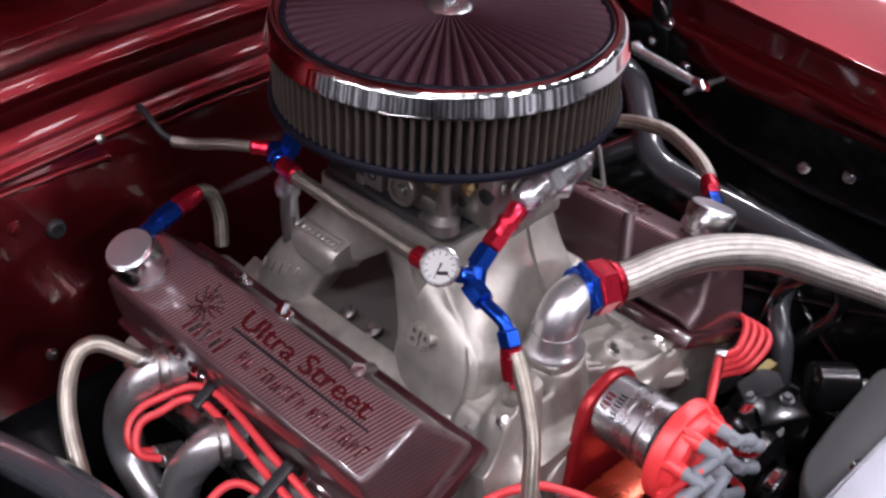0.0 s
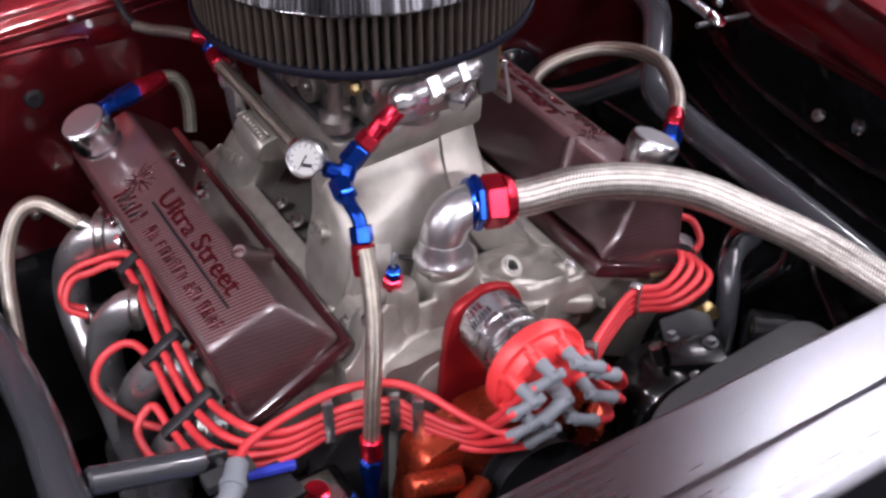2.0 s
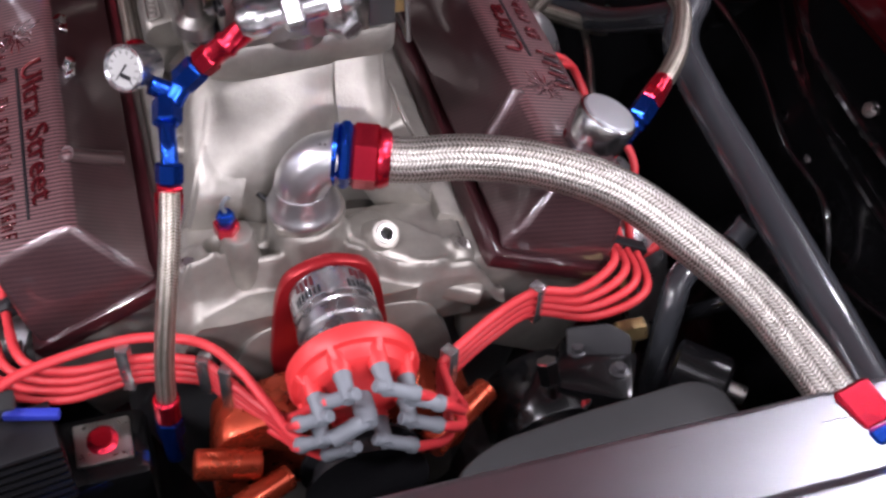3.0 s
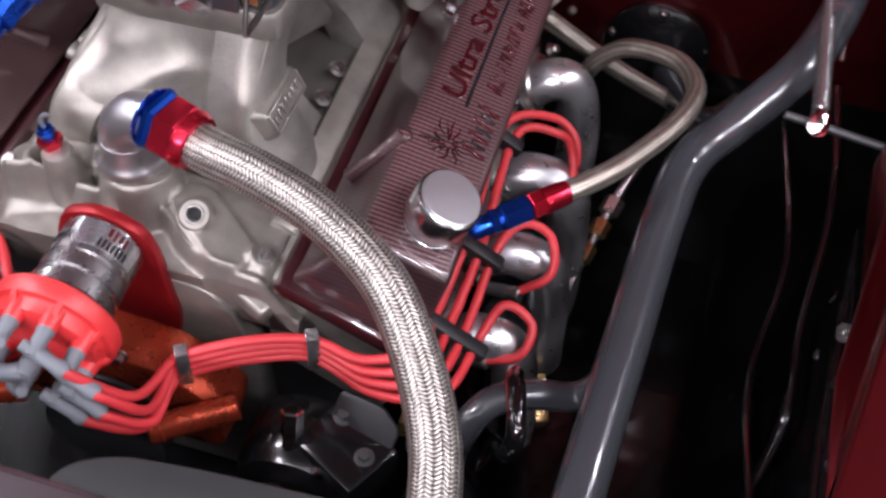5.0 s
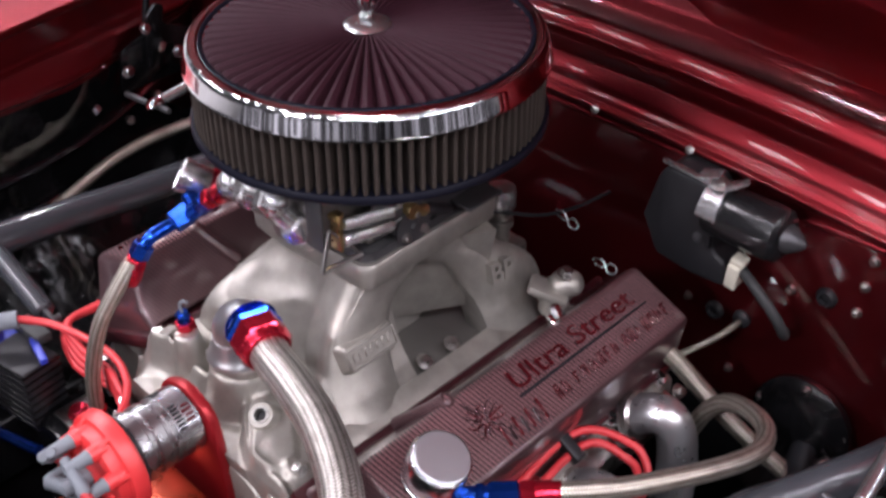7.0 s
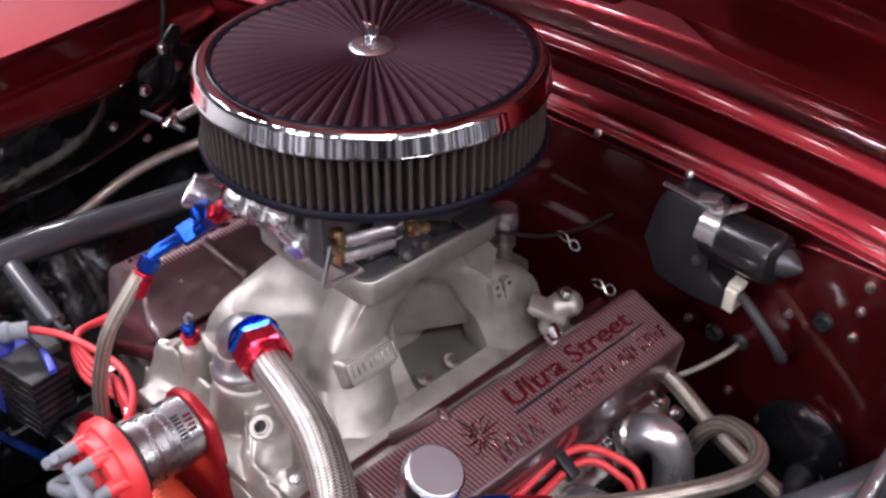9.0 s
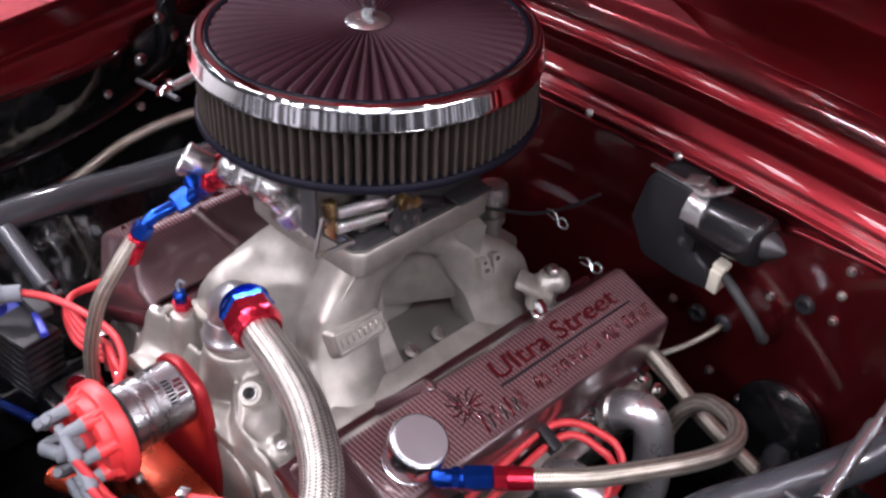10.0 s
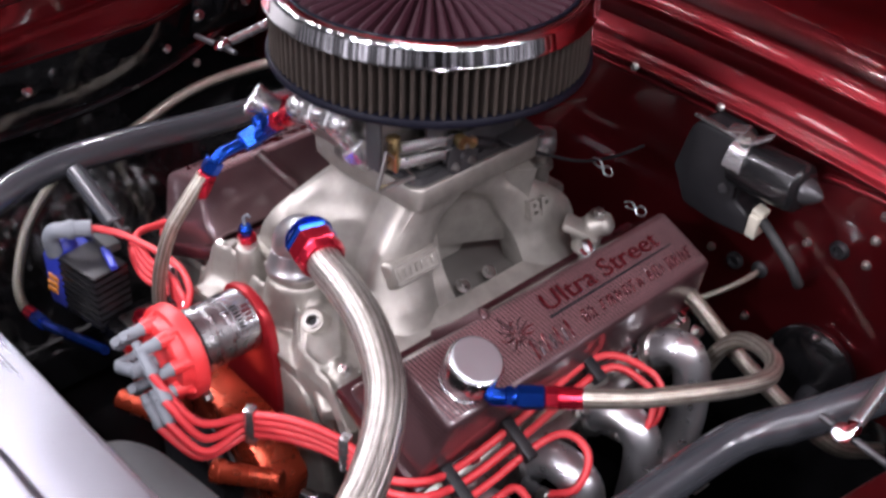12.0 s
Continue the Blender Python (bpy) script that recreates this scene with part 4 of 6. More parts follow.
# castings, ports and plugs on the other side
part("vent_tower", join(turned([(0.017, 0), (0.0165, 0.012), (0.012, 0.015), (0.0085, 0.018), (0.0062, 0.046), (0.0075, 0.048), (0.0075, 0.054)], (-0.079, -0.080, 0.874), (0, 0, 1), 24), box((-0.076, -0.066, 0.878), (0.02, 0.03, 0.010), 0.003)), CARB, carb)
part("ring_port", turned([(0.018, -0.012), (0.0185, 0.004), (0.0165, 0.007), (0.0125, 0.007), (0.0115, 0.003), (0.0065, 0.003), (0.005, 0.009), (0.0001, 0.010)], (-0.080, -0.026, 0.896), (-1, -0.1, 0.05), 28), CARB, carb)
part("square_lug", join(box((-0.080, 0.010, 0.896), (0.022, 0.026, 0.026), 0.003), box((-0.088, 0.026, 0.888), (0.012, 0.012, 0.012), 0.002)), CARB, carb)
for y, z, r in ((-0.100, 0.930, 0.0062), (-0.118, 0.922, 0.0062), (0.010, 0.900, 0.0050), (-0.088, 0.902, 0.0045)):
    part("dark_port", turned([(r * 1.35, -0.004), (r * 1.35, 0.001), (r, 0.0016), (r * 0.9, 0.0004), (0.0001, 0.0004)], (-0.0625 if y < -0.08 else -0.0905, y, z), (-1, 0, 0), 18), BLACKPLASTIC, carb)
for k, (y, z) in enumerate(((-0.062, 0.912), (-0.008, 0.918), (0.034, 0.910), (0.052, 0.900), (-0.046, 0.934), (0.062, 0.932))):
    part("side_screw", bolt((-0.0705, y, z), (-1, 0, 0.1), 0.0042, 0.005), STEEL if k % 2 else BRASS, carb)

# ---- fuel line with gauge ----
fuel = thing("fuel_log", (-0.1, -0.16, 0.84), "silver, red and blue fuel fittings across the carburettor front", "fuel fitting")
A0, A1 = Vector((-0.034, -0.149, 0.930)), Vector((0.028, -0.152, 0.942))
part("log", join(turned([(0.004, -0.020), (0.0115, -0.017), (0.0150, -0.010), (0.0158, 0.0), (0.0135, 0.006)], A0, A1 - A0, 28), rod(A0, A0 + (A1 - A0) * 0.3, 0.0125, 24), hexnut(A0 + (A1 - A0) * 0.26, A0 + (A1 - A0) * 0.52, 0.0178), rod(A0 + (A1 - A0) * 0.5, A0 + (A1 - A0) * 0.84, 0.0135, 24), hexnut(A0 + (A1 - A0) * 0.80, A1, 0.0172), turned([(0.0135, 0), (0.0145, 0.006), (0.011, 0.014), (0.004, 0.018)], A1, A1 - A0, 20)), ALLOY, fuel, "polished silver fitting")
part("log_arm", join(rod((0.016, -0.152, 0.940), (0.036, -0.128, 0.900), 0.0120, 20), hexnut((0.030, -0.136, 0.912), (0.038, -0.126, 0.896), 0.0165), rod((0.037, -0.127, 0.898), (0.040, -0.118, 0.886), 0.0135, 16)), ALLOY, fuel)
R0 = Vector((-0.086, -0.148, 0.8905))
RL = (R0 - A0).length
part("red_tube", turned([(0.0128, 0.004), (0.0128, 0.009), (0.0106, 0.013), (0.0098, RL * 0.5), (0.0112, RL * 0.53), (0.0112, RL * 0.57), (0.0098, RL * 0.60), (0.0098, RL * 0.9)], A0, R0 - A0, 28), REDANO, fuel)
part("red_nut", hexnut(A0 + (R0 - A0) * 0.78, R0, 0.0118), REDANO, fuel)
B0 = Vector((-0.103, -0.147, 0.874))
part("blue_nut", hexnut(R0, R0 + (B0 - R0) * 0.95, 0.0118), BLUEANO, fuel)
C0 = Vector((-0.117, -0.160, 0.859))
C1 = Vector((-0.120, -0.188, 0.852))
C2 = Vector((-0.121, -0.205, 0.853))
part("blue_tee", join(rod(R0.lerp(B0, 0.8), C0, 0.0092, 16), hexnut(Vector((-0.115, -0.152, 0.865)), Vector((-0.1185, -0.174, 0.858)), 0.0120), rod((-0.108, -0.15, 0.868), (-0.126, -0.146, 0.878), 0.0082, 14)), BLUEANO, fuel)
part("blue_elbow", hose([(-0.1185, -0.172, 0.858), (-0.120, -0.186, 0.856), (-0.1212, -0.200, 0.853), (-0.1225, -0.208, 0.846)], 0.0070, 16, 6), BLUEANO, fuel)
part("blue_nut", hexnut((-0.1226, -0.207, 0.848), (-0.1255, -0.216, 0.834), 0.0112), BLUEANO, fuel)
part("red_socket", join(hexnut((-0.1255, -0.216, 0.834), (-0.1275, -0.2195, 0.826), 0.0112), turned([(0.0115, 0), (0.0112, 0.014), (0.0098, 0.022)], (-0.1275, -0.2195, 0.826), (-0.17, -0.35, -0.92), 24)), REDANO, fuel)
GN = Vector((-0.62, -0.62, 0.48)).normalized()
GC = Vector((-0.141, -0.137, 0.890))
gauge = part("pressure_gauge", turned([(0.0165, -0.026), (0.0175, -0.024), (0.0175, -0.002), (0.0190, -0.001), (0.0190, 0.0045), (0.0172, 0.0062), (0.0148, 0.003), (0.0, 0.003)], GC, GN, 40, cap=False), ALLOY, fuel, "chrome fuel pressure gauge with white dial")
gu = Vector((0, 0, 1)).cross(GN).normalized()
gv = GN.cross(gu)
part("dial", turned([(0.0150, 0.0), (0.0150, 0.0034), (0.0, 0.0034)], GC, GN, 40, cap=False), WHITE, gauge)
dial = []
for k in range(11):
    a = radians(225 - 27 * k)
    d = gu * math.cos(a) + gv * math.sin(a)
    sd = GN.cross(d)
    dial.append(prism([(-0.0004, 0), (0.0004, 0), (0.0004, 0.003), (-0.0004, 0.003)], GC + GN * 0.0034 + d * 0.0112, sd * -1, d, 0.0003))
a = radians(245)
d = gu * math.cos(a) + gv * math.sin(a)
dial.append(prism([(-0.001, -0.004), (0.001, -0.004), (0.0003, 0.013), (-0.0003, 0.013)], GC + GN * 0.0036, GN.cross(d) * -1, d, 0.0004))
dial.append(prism([(-0.005, -0.0018), (0.005, -0.0018), (0.005, 0.0018), (-0.005, 0.0018)], GC + GN * 0.0034 + gu * 0.003 - gv * 0.006, gu, gv, 0.0003))
part("dial_marks", join(*dial), DARKPRINT, gauge)
part("red_socket", rod((-0.131, -0.095, 0.876), (-0.133, -0.125, 0.878), 0.0105, 18, 0.002), REDANO, fuel)
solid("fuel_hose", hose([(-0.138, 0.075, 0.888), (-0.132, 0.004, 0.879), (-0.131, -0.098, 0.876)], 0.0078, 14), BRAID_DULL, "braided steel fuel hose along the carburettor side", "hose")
lowfit = thing("fuel_hose", (-0.162, -0.28, 0.55), "braided steel fuel hose with a red and blue end", "hose")
part("braided_sleeve", hose([(-0.1265, -0.222, 0.832), (-0.133, -0.243, 0.802), (-0.143, -0.264, 0.762), (-0.155, -0.277, 0.700), (-0.161, -0.280, 0.640)], 0.0085, 14), BRAID, lowfit)
part("red_socket", rod((-0.161, -0.280, 0.648), (-0.162, -0.281, 0.620), 0.0115, 18, 0.002), REDANO, lowfit)
part("blue_nut", hexnut((-0.162, -0.281, 0.620), (-0.163, -0.281, 0.596), 0.0125), BLUEANO, lowfit)
part("blue_body", rod((-0.163, -0.281, 0.597), (-0.163, -0.281, 0.560), 0.009), BLUEANO, lowfit)

# four-way fitting at the rear of the passenger side and its post
cross = thing("rear_fuel_fitting", (-0.14, 0.10, 0.80), "blue and red four-way fuel fitting on an alloy post", "fuel fitting")
part("post", join(rod((-0.098, 0.137, 0.740), (-0.110, 0.124, 0.836), 0.0105, 24), turned([(0.0105, 0), (0.0145, 0.002), (0.0145, 0.012), (0.0105, 0.018), (0.009, 0.030)], (-0.1095, 0.1245, 0.832), (-0.10, -0.11, 0.99), 24)), ALLOY, cross)
part("blue_body", join(rod((-0.122, 0.128, 0.890), (-0.134, 0.100, 0.889), 0.0105, 16), rod((-0.120, 0.116, 0.875), (-0.114, 0.105, 0.912), 0.009, 14), hexnut((-0.126, 0.118, 0.8895), (-0.130, 0.108, 0.889), 0.0135)), BLUEANO, cross)
part("blue_cap", hexnut((-0.117, 0.110, 0.893), (-0.111, 0.103, 0.922), 0.0115), BLUEANO, cross)
part("red_socket", rod((-0.134, 0.100, 0.889), (-0.1375, 0.072, 0.8875), 0.0105, 18, 0.002), REDANO, cross)
part("red_end", rod((-0.122, 0.128, 0.890), (-0.140, 0.146, 0.892), 0.0085, 16, 0.002), REDANO, cross)
solid("fuel_hose", hose([(-0.138, 0.144, 0.892), (-0.152, 0.180, 0.885), (-0.163, 0.210, 0.876), (-0.176, 0.237, 0.873)], 0.0066, 12), BRAID_DULL, "braided hose from the rear fuel fitting", "hose")
solid("vent_tube", hose([(-0.174, 0.234, 0.873), (-0.180, 0.250, 0.878), (-0.182, 0.266, 0.888), (-0.182, 0.289, 0.898)], 0.0042, 10), BLACKPLASTIC, "thin black tube from the hose end to the cowl", "pipe")

# ---- radiator hose ----
elbow = thing("thermostat_elbow", (-0.014, -0.183, 0.74), "polished water outlet elbow with blue and red hose end", "water outlet")
part("flange", prism(rounded([(-0.034, -0.014), (-0.018, -0.028), (0.018, -0.028), (0.034, -0.014), (0.034, 0.014), (0.018, 0.028), (-0.018, 0.028), (-0.034, 0.014), (-0.034, -0.014)], 0.012), (-0.014, -0.183, 0.741), (1, 0.25, 0), (-0.25, 1, 0), 0.01, 0.002), CAST, elbow)
part("bend", join(turned([(0.0325, 0), (0.0325, 0.004), (0.0305, 0.006), (0.0275, 0.014), (0.0250, 0.026)], (-0.016, -0.183, 0.75), (0, 0, 1), 40), hose([(-0.016, -0.183, 0.752), (-0.0165, -0.183, 0.770), (-0.013, -0.184, 0.788), (0.000, -0.184, 0.801), (0.024, -0.1875, 0.806)], 0.0245, 32, 8, 0.94)), ELBOW, elbow, "satin-polished bend", angle=60)
N0, NX = Vector((0.015, -0.1845, 0.8060)), Vector((0.945, -0.29, -0.06)).normalized()
part("blue_ring", join(hexnut(N0, N0 + NX * 0.013, 0.0295), turned([(0.026, -0.004), (0.0275, 0.0)], N0, NX, 24)), BLUEANO, elbow)
part("red_socket", join(hexnut(N0 + NX * 0.012, N0 + NX * 0.036, 0.0288, 0.003), turned([(0.0265, 0), (0.0262, 0.004), (0.0230, 0.010)], N0 + NX * 0.035, NX, 32)), REDANO, elbow)
rh = thing("radiator_hose", (0.345, -0.51, 0.72), "wide braided stainless radiator hose with a red and blue end", "hose")
part("braided_sleeve", hose([N0 + NX * 0.03, N0 + NX * 0.06, (0.122, -0.217, 0.808), (0.180, -0.236, 0.803), (0.240, -0.270, 0.790), (0.283, -0.318, 0.772), (0.315, -0.375, 0.760), (0.331, -0.435, 0.753), (0.341, -0.505, 0.748)], 0.0198, 28, 10), BRAID_BIG, rh)
part("red_socket", hexnut((0.341, -0.488, 0.747), (0.350, -0.525, 0.744), 0.0295, 0.003), REDANO, rh)
part("blue_ring", hexnut((0.350, -0.525, 0.744), (0.353, -0.54, 0.743), 0.031, 0.003), BLUEANO, rh)
part("neck", rod((0.353, -0.54, 0.743), (0.358, -0.57, 0.74), 0.024, 24), POLISHED, rh)

# ---- valve covers ----
TOP_I, TOP_O = Vector((0.208, 0, 0.775)), Vector((0.283, 0, 0.743))
TOP_UP = (TOP_I - TOP_O).normalized()
TOP_N = Vector((-TOP_UP.z, 0, TOP_UP.x)) * -1


def on_top(y, w):
    """A point of the top face: y along the engine, w from the outer edge (0) to the inner one (1)."""
    p = TOP_O.lerp(TOP_I, w)
    return Vector((p.x, y, p.z))


def valve_cover(s):
    cov = thing("valve_cover", spin((0.2, -0.01, 0.66), s), "dark red carbon-weave valve cover with raised lettering", "valve cover", "valve covers")
    sec = [(0.150, 0.716), (0.208, 0.775), (0.283, 0.743), (0.258, 0.652)]
    loops = [[spin((x, y, z), s) for x, z in pts] for y, pts in (
        (-0.243, [(0.146, 0.712), (0.166, 0.733), (0.266, 0.682), (0.256, 0.646)]),
        (-0.223, sec), (0.193, sec), (0.213, [(0.146, 0.712), (0.166, 0.733), (0.266, 0.682), (0.256, 0.646)]))]
    # a flared foot under the body
    bm = rings(loops)
    bmesh.ops.recalc_face_normals(bm, faces=bm.faces)
    es = [e for e in bm.edges if e.calc_face_angle(0) > 0.3]
    bmesh.ops.bevel(bm, geom=es, offset=0.0075, segments=4, affect="EDGES", profile=0.5)
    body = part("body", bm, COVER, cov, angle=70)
    part("foot_flange", bank_profile([(0.133, 0.700), (0.142, 0.715), (0.266, 0.657), (0.258, 0.641)], -0.250, 0.220, s, 0.004), COVEREDGE, cov)
    def F(p):
        return Vector(spin(tuple(p), s))
    def D(d):
        return Vector((d[0] * s, d[1] * s, d[2]))
    # clamping tabs along the inner edge
    for y in (0.07,) if s > 0 else (-0.02,):
        part("hold_down_nut", join(box(tuple(F((0.196, y, 0.767))), (0.014, 0.022, 0.006), 0.002, (0, 35 * s, 0)), hexnut(F((0.198, y, 0.768)), F((0.191, y, 0.780)), 0.0055)), CHROME, cov)
    for y in (-0.107,) if s > 0 else (0.106,):
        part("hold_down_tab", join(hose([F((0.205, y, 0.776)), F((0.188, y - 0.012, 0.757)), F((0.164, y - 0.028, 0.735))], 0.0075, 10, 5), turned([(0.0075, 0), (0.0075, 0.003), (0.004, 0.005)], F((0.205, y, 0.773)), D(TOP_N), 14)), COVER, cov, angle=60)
    for y in (-0.17, -0.04, 0.09, 0.18):
        part("cover_bolt", bolt(F((0.262, y, 0.6515)), D((0.42, 0, 0.9)), 0.006, 0.008), CHROME, cov)
    # lettering: first line red, a dark rule, a second line that cannot be read, and a splayed emblem
    q = on_top(-0.042, 0.60) + TOP_N * 0.0006
    part("raised_letters", words("Ultra Street", F(q), D((0, 1, 0)), D(TOP_UP), 0.0230, 0.0036, 0.004, 0.190), COVERLETTER, body, "raised dark red lettering")
    q = on_top(0.060, 0.53)
    part("rule", prism([(-0.103, -0.0017), (0.103, -0.0012), (0.103, 0.0012), (-0.103, 0.0017)], F(q), D((0, 1, 0)), D(TOP_UP), 0.0014, 0.0004, 1), DARKPRINT, body, "dark ruled line")
    random.seed(8)
    y = -0.010
    for k in range(15):
        w = 0.0085 + 0.0035 * random.random()
        if k in (2, 8):
            y += 0.007
        h, sl, b = 0.0058 + 0.0022 * random.random(), 0.0024, 0.0019
        base = on_top(y, 0.30) + TOP_N * 0.0002
        glyph = [[(0, -h), (b, -h), (b + sl, h), (sl, h)]]
        if k % 3 != 1:
            glyph.append([(sl, h - b), (w * 0.7 + sl, h - b), (w * 0.7 + sl, h), (sl, h)])
        if k % 2 == 0:
            glyph.append([(0.001, -b * 0.5), (w * 0.6, -b * 0.5), (w * 0.6, b * 0.5), (0.001, b * 0.5)])
        if k % 4 != 2:
            glyph.append([(w * 0.55, -h), (w * 0.55 + b, -h), (w * 0.55 + b + sl * 0.6, h * 0.6), (w * 0.55 + sl * 0.6, h * 0.6)])
        part("raised_bar", join(*[prism(g, F(base), D((0, 1, 0)), D(TOP_UP), 0.0018, 0.0004, 1) for g in glyph]), COVERLETTER, body)
        y += w + 0.0022
    # emblem: bent, splayed bars round a hub and a slanted row of short bars below it
    for k in range(19):
        a = radians(19 * k + 12 * random.random())
        d = Vector((0, math.cos(a), 0)) + TOP_UP * math.sin(a)
        e = TOP_N.cross(d)
        r0 = 0.002 + 0.006 * random.random()
        ln, bend = 0.012 + 0.012 * random.random(), 0.009 * (random.random() - 0.5)
        part("emblem_ray", prism([(-0.0016, r0), (0.0016, r0), (0.0016 + bend, r0 + ln * 0.6), (0.0010 - bend, r0 + ln), (-0.0008 - bend, r0 + ln * 0.95), (-0.0014 + bend, r0 + ln * 0.55)], F(on_top(-0.092, 0.55) + TOP_N * 0.0002), D(e), D(d), 0.0022 + 0.0012 * (k % 2), 0.0006, 1), EMBLEM if k % 3 else COVERLETTER, body)
    for k in range(7):
        y0, h = -0.088 + 0.0088 * k, 0.0075 + 0.004 * random.random()
        part("emblem_bar", prism([(-0.0030, -h), (0.0004, -h), (0.0042, h), (0.0008, h)], F(on_top(y0, 0.27 - 0.03 * (k % 2)) + TOP_N * 0.0002), D((0, 1, 0)), D(TOP_UP), 0.0024, 0.0006, 1), EMBLEM if k % 2 else COVERLETTER, body)
    return cov


for s in (1, -1):
    valve_cover(s)


def breather(s, start, way, group="valve cover breathers"):
    """A chrome breather canister on the cover's end, with a blue hose fitting on its side."""
    base = on_top(-0.178 if s > 0 else -0.188, 0.42)
    b = Vector(spin(tuple(base), s))
    nv = Vector((TOP_N.x * s, 0, TOP_N.z))
    br = thing("breather", tuple(b), "chrome breather cap on the valve cover with a blue hose fitting", "breather", group)
    part("canister", turned([(0.0265, -0.001), (0.0265, 0.003), (0.0225, 0.005), (0.0225, 0.009), (0.0285, 0.0105), (0.0290, 0.012), (0.0290, 0.038), (0.0280, 0.0400), (0.0262, 0.0412), (0.0200, 0.0413)], b, nv, 48), POLISHED, br, "satin-polished canister", angle=28)
    part("rubber_grommet", turned([(0.021, -0.002), (0.021, 0.006), (0.019, 0.008)], b, nv, 32), BLACKPLASTIC, br)
    part("lid", turned([(0.0262, 0.0405), (0.0258, 0.0424), (0.0245, 0.0432), (0.0001, 0.0438)], b, nv, 48), LIDMETAL, br, angle=28)
    c, f = b + nv * 0.020, Vector(start)
    d = Vector(way).normalized()
    part("blue_elbow", join(rod(c + (f - c) * 0.55, f + (f - c).normalized() * 0.003, 0.0080, 16), turned([(0.0085, -0.004), (0.0092, 0.0), (0.0092, 0.012)], f, d, 16)), BLUEANO, br)
    part("blue_nut", hexnut(f + d * 0.012, f + d * 0.020, 0.0112), BLUEANO, br)
    part("blue_nut", hexnut(f + d * 0.023, f + d * 0.050, 0.0122), BLUEANO, br)
    part("blue_neck", rod(f + d * 0.016, f + d * 0.026, 0.0095, 16), BLUEANO, br)
    part("red_socket", join(hexnut(f + d * 0.050, f + d * 0.064, 0.0120), turned([(0.0114, 0), (0.0112, 0.014), (0.0100, 0.024)], f + d * 0.063, d, 24)), REDANO, br)
    return f + d * 0.080, d


e0, d0 = breather(1, (0.290, -0.176, 0.761), (0.73, 0.68, 0.07))
solid("breather_hose", hose([e0, e0 + d0 * 0.02, (0.391, -0.072, 0.766), (0.424, -0.010, 0.760), (0.438, 0.042, 0.747), (0.438, 0.084, 0.734), (0.420, 0.122, 0.722), (0.388, 0.146, 0.708), (0.360, 0.158, 0.692), (0.338, 0.163, 0.665), (0.322, 0.165, 0.628), (0.310, 0.160, 0.575)], 0.0098, 14), BRAID, "braided breather hose looping back over the frame tube", "hose")
e1, d1 = breather(-1, (-0.2405, 0.2080, 0.797), (0.95, 0.26, 0.05))
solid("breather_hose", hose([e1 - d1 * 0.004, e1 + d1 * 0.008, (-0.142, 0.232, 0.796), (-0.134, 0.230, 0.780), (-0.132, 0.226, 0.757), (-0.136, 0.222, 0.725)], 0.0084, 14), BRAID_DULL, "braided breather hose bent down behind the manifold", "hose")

# ---- distributor ----
DX, DZ = -0.011, 0.718
dis = thing("distributor", (DX, -0.30, 0.60), "front-mounted distributor with red cap, steel body and grey boots", "distributor")
plate = rounded([(-0.036, -0.20), (-0.056, -0.09), (-0.046, 0.0), (-0.036, 0.026), (0.0, 0.0415), (0.036, 0.026), (0.046, 0.0), (0.056, -0.09), (0.036, -0.20), (-0.036, -0.20)], 0.02)
part("back_plate", prism(plate, (DX, -0.246, DZ), (1, 0, 0), (0, 0, 1), 0.012, 0.003), REDPLATE, dis, "red anodised drive plate")
FY = Vector((0, -1, 0))
can = part("steel_body", turned([(0.030, 0), (0.0355, 0.002), (0.0355, 0.034), (0.0343, 0.035), (0.0343, 0.038), (0.0362, 0.0395), (0.0362, 0.050), (0.0345, 0.052), (0.0345, 0.056), (0.0372, 0.058), (0.0372, 0.068), (0.034, 0.071)], (DX, -0.258, DZ), FY, 56), BODYSTEEL, dis, "polished steel body with printed band", angle=25)


def band(a0, a1, y0, y1, r, mat, name, host):
    n = max(2, int(abs(a1 - a0) / 6))
    loops = []
    for k in range(n + 1):
        a = radians(a0 + (a1 - a0) * k / n)
        ux, uz = math.sin(a), math.cos(a)
        loops.append([(DX + ux * rr, yy, DZ + uz * rr) for rr, yy in ((r, y0), (r + 0.0004, y0), (r + 0.0004, y1), (r, y1))])
    part(name, rings(loops), mat, host)


LABEL = surface("silver_label", (0.5, 0.5, 0.52), 0.25, 0.9, vary=0.05)
band(-80, 80, -0.262, -0.286, 0.0355, LABEL, "label", can)
for a in (-40, 40):
    for k in range(4):
        m0 = a + (k - 1.5) * 8
        band(m0 - 2.4, m0 + 2.4, -0.264, -0.272 - 0.002 * (k % 2), 0.0360, REDPRINT, "red_bar", can)
    for k in range(7):
        m0 = a + (k - 3) * 6.5
        band(m0 - 1.6, m0 + 1.6, -0.276, -0.284, 0.0360, DARKPRINT, "print_bar", can)
part("black_ring", turned([(0.038, 0), (0.042, 0.002), (0.042, 0.008), (0.038, 0.010)], (DX, -0.327, DZ), FY, 48), BLACKPLASTIC, dis)
cap = part("cap", turned([(0.040, 0), (0.0525, 0.001), (0.054, 0.003), (0.054, 0.015), (0.0525, 0.0175), (0.0475, 0.0185), (0.0455, 0.021), (0.0440, 0.029), (0.040, 0.031), (0.030, 0.0315), (0.018, 0.035), (0.0001, 0.035)], (DX, -0.335, DZ), FY, 56), REDPLASTIC, dis, "red distributor cap", angle=32)
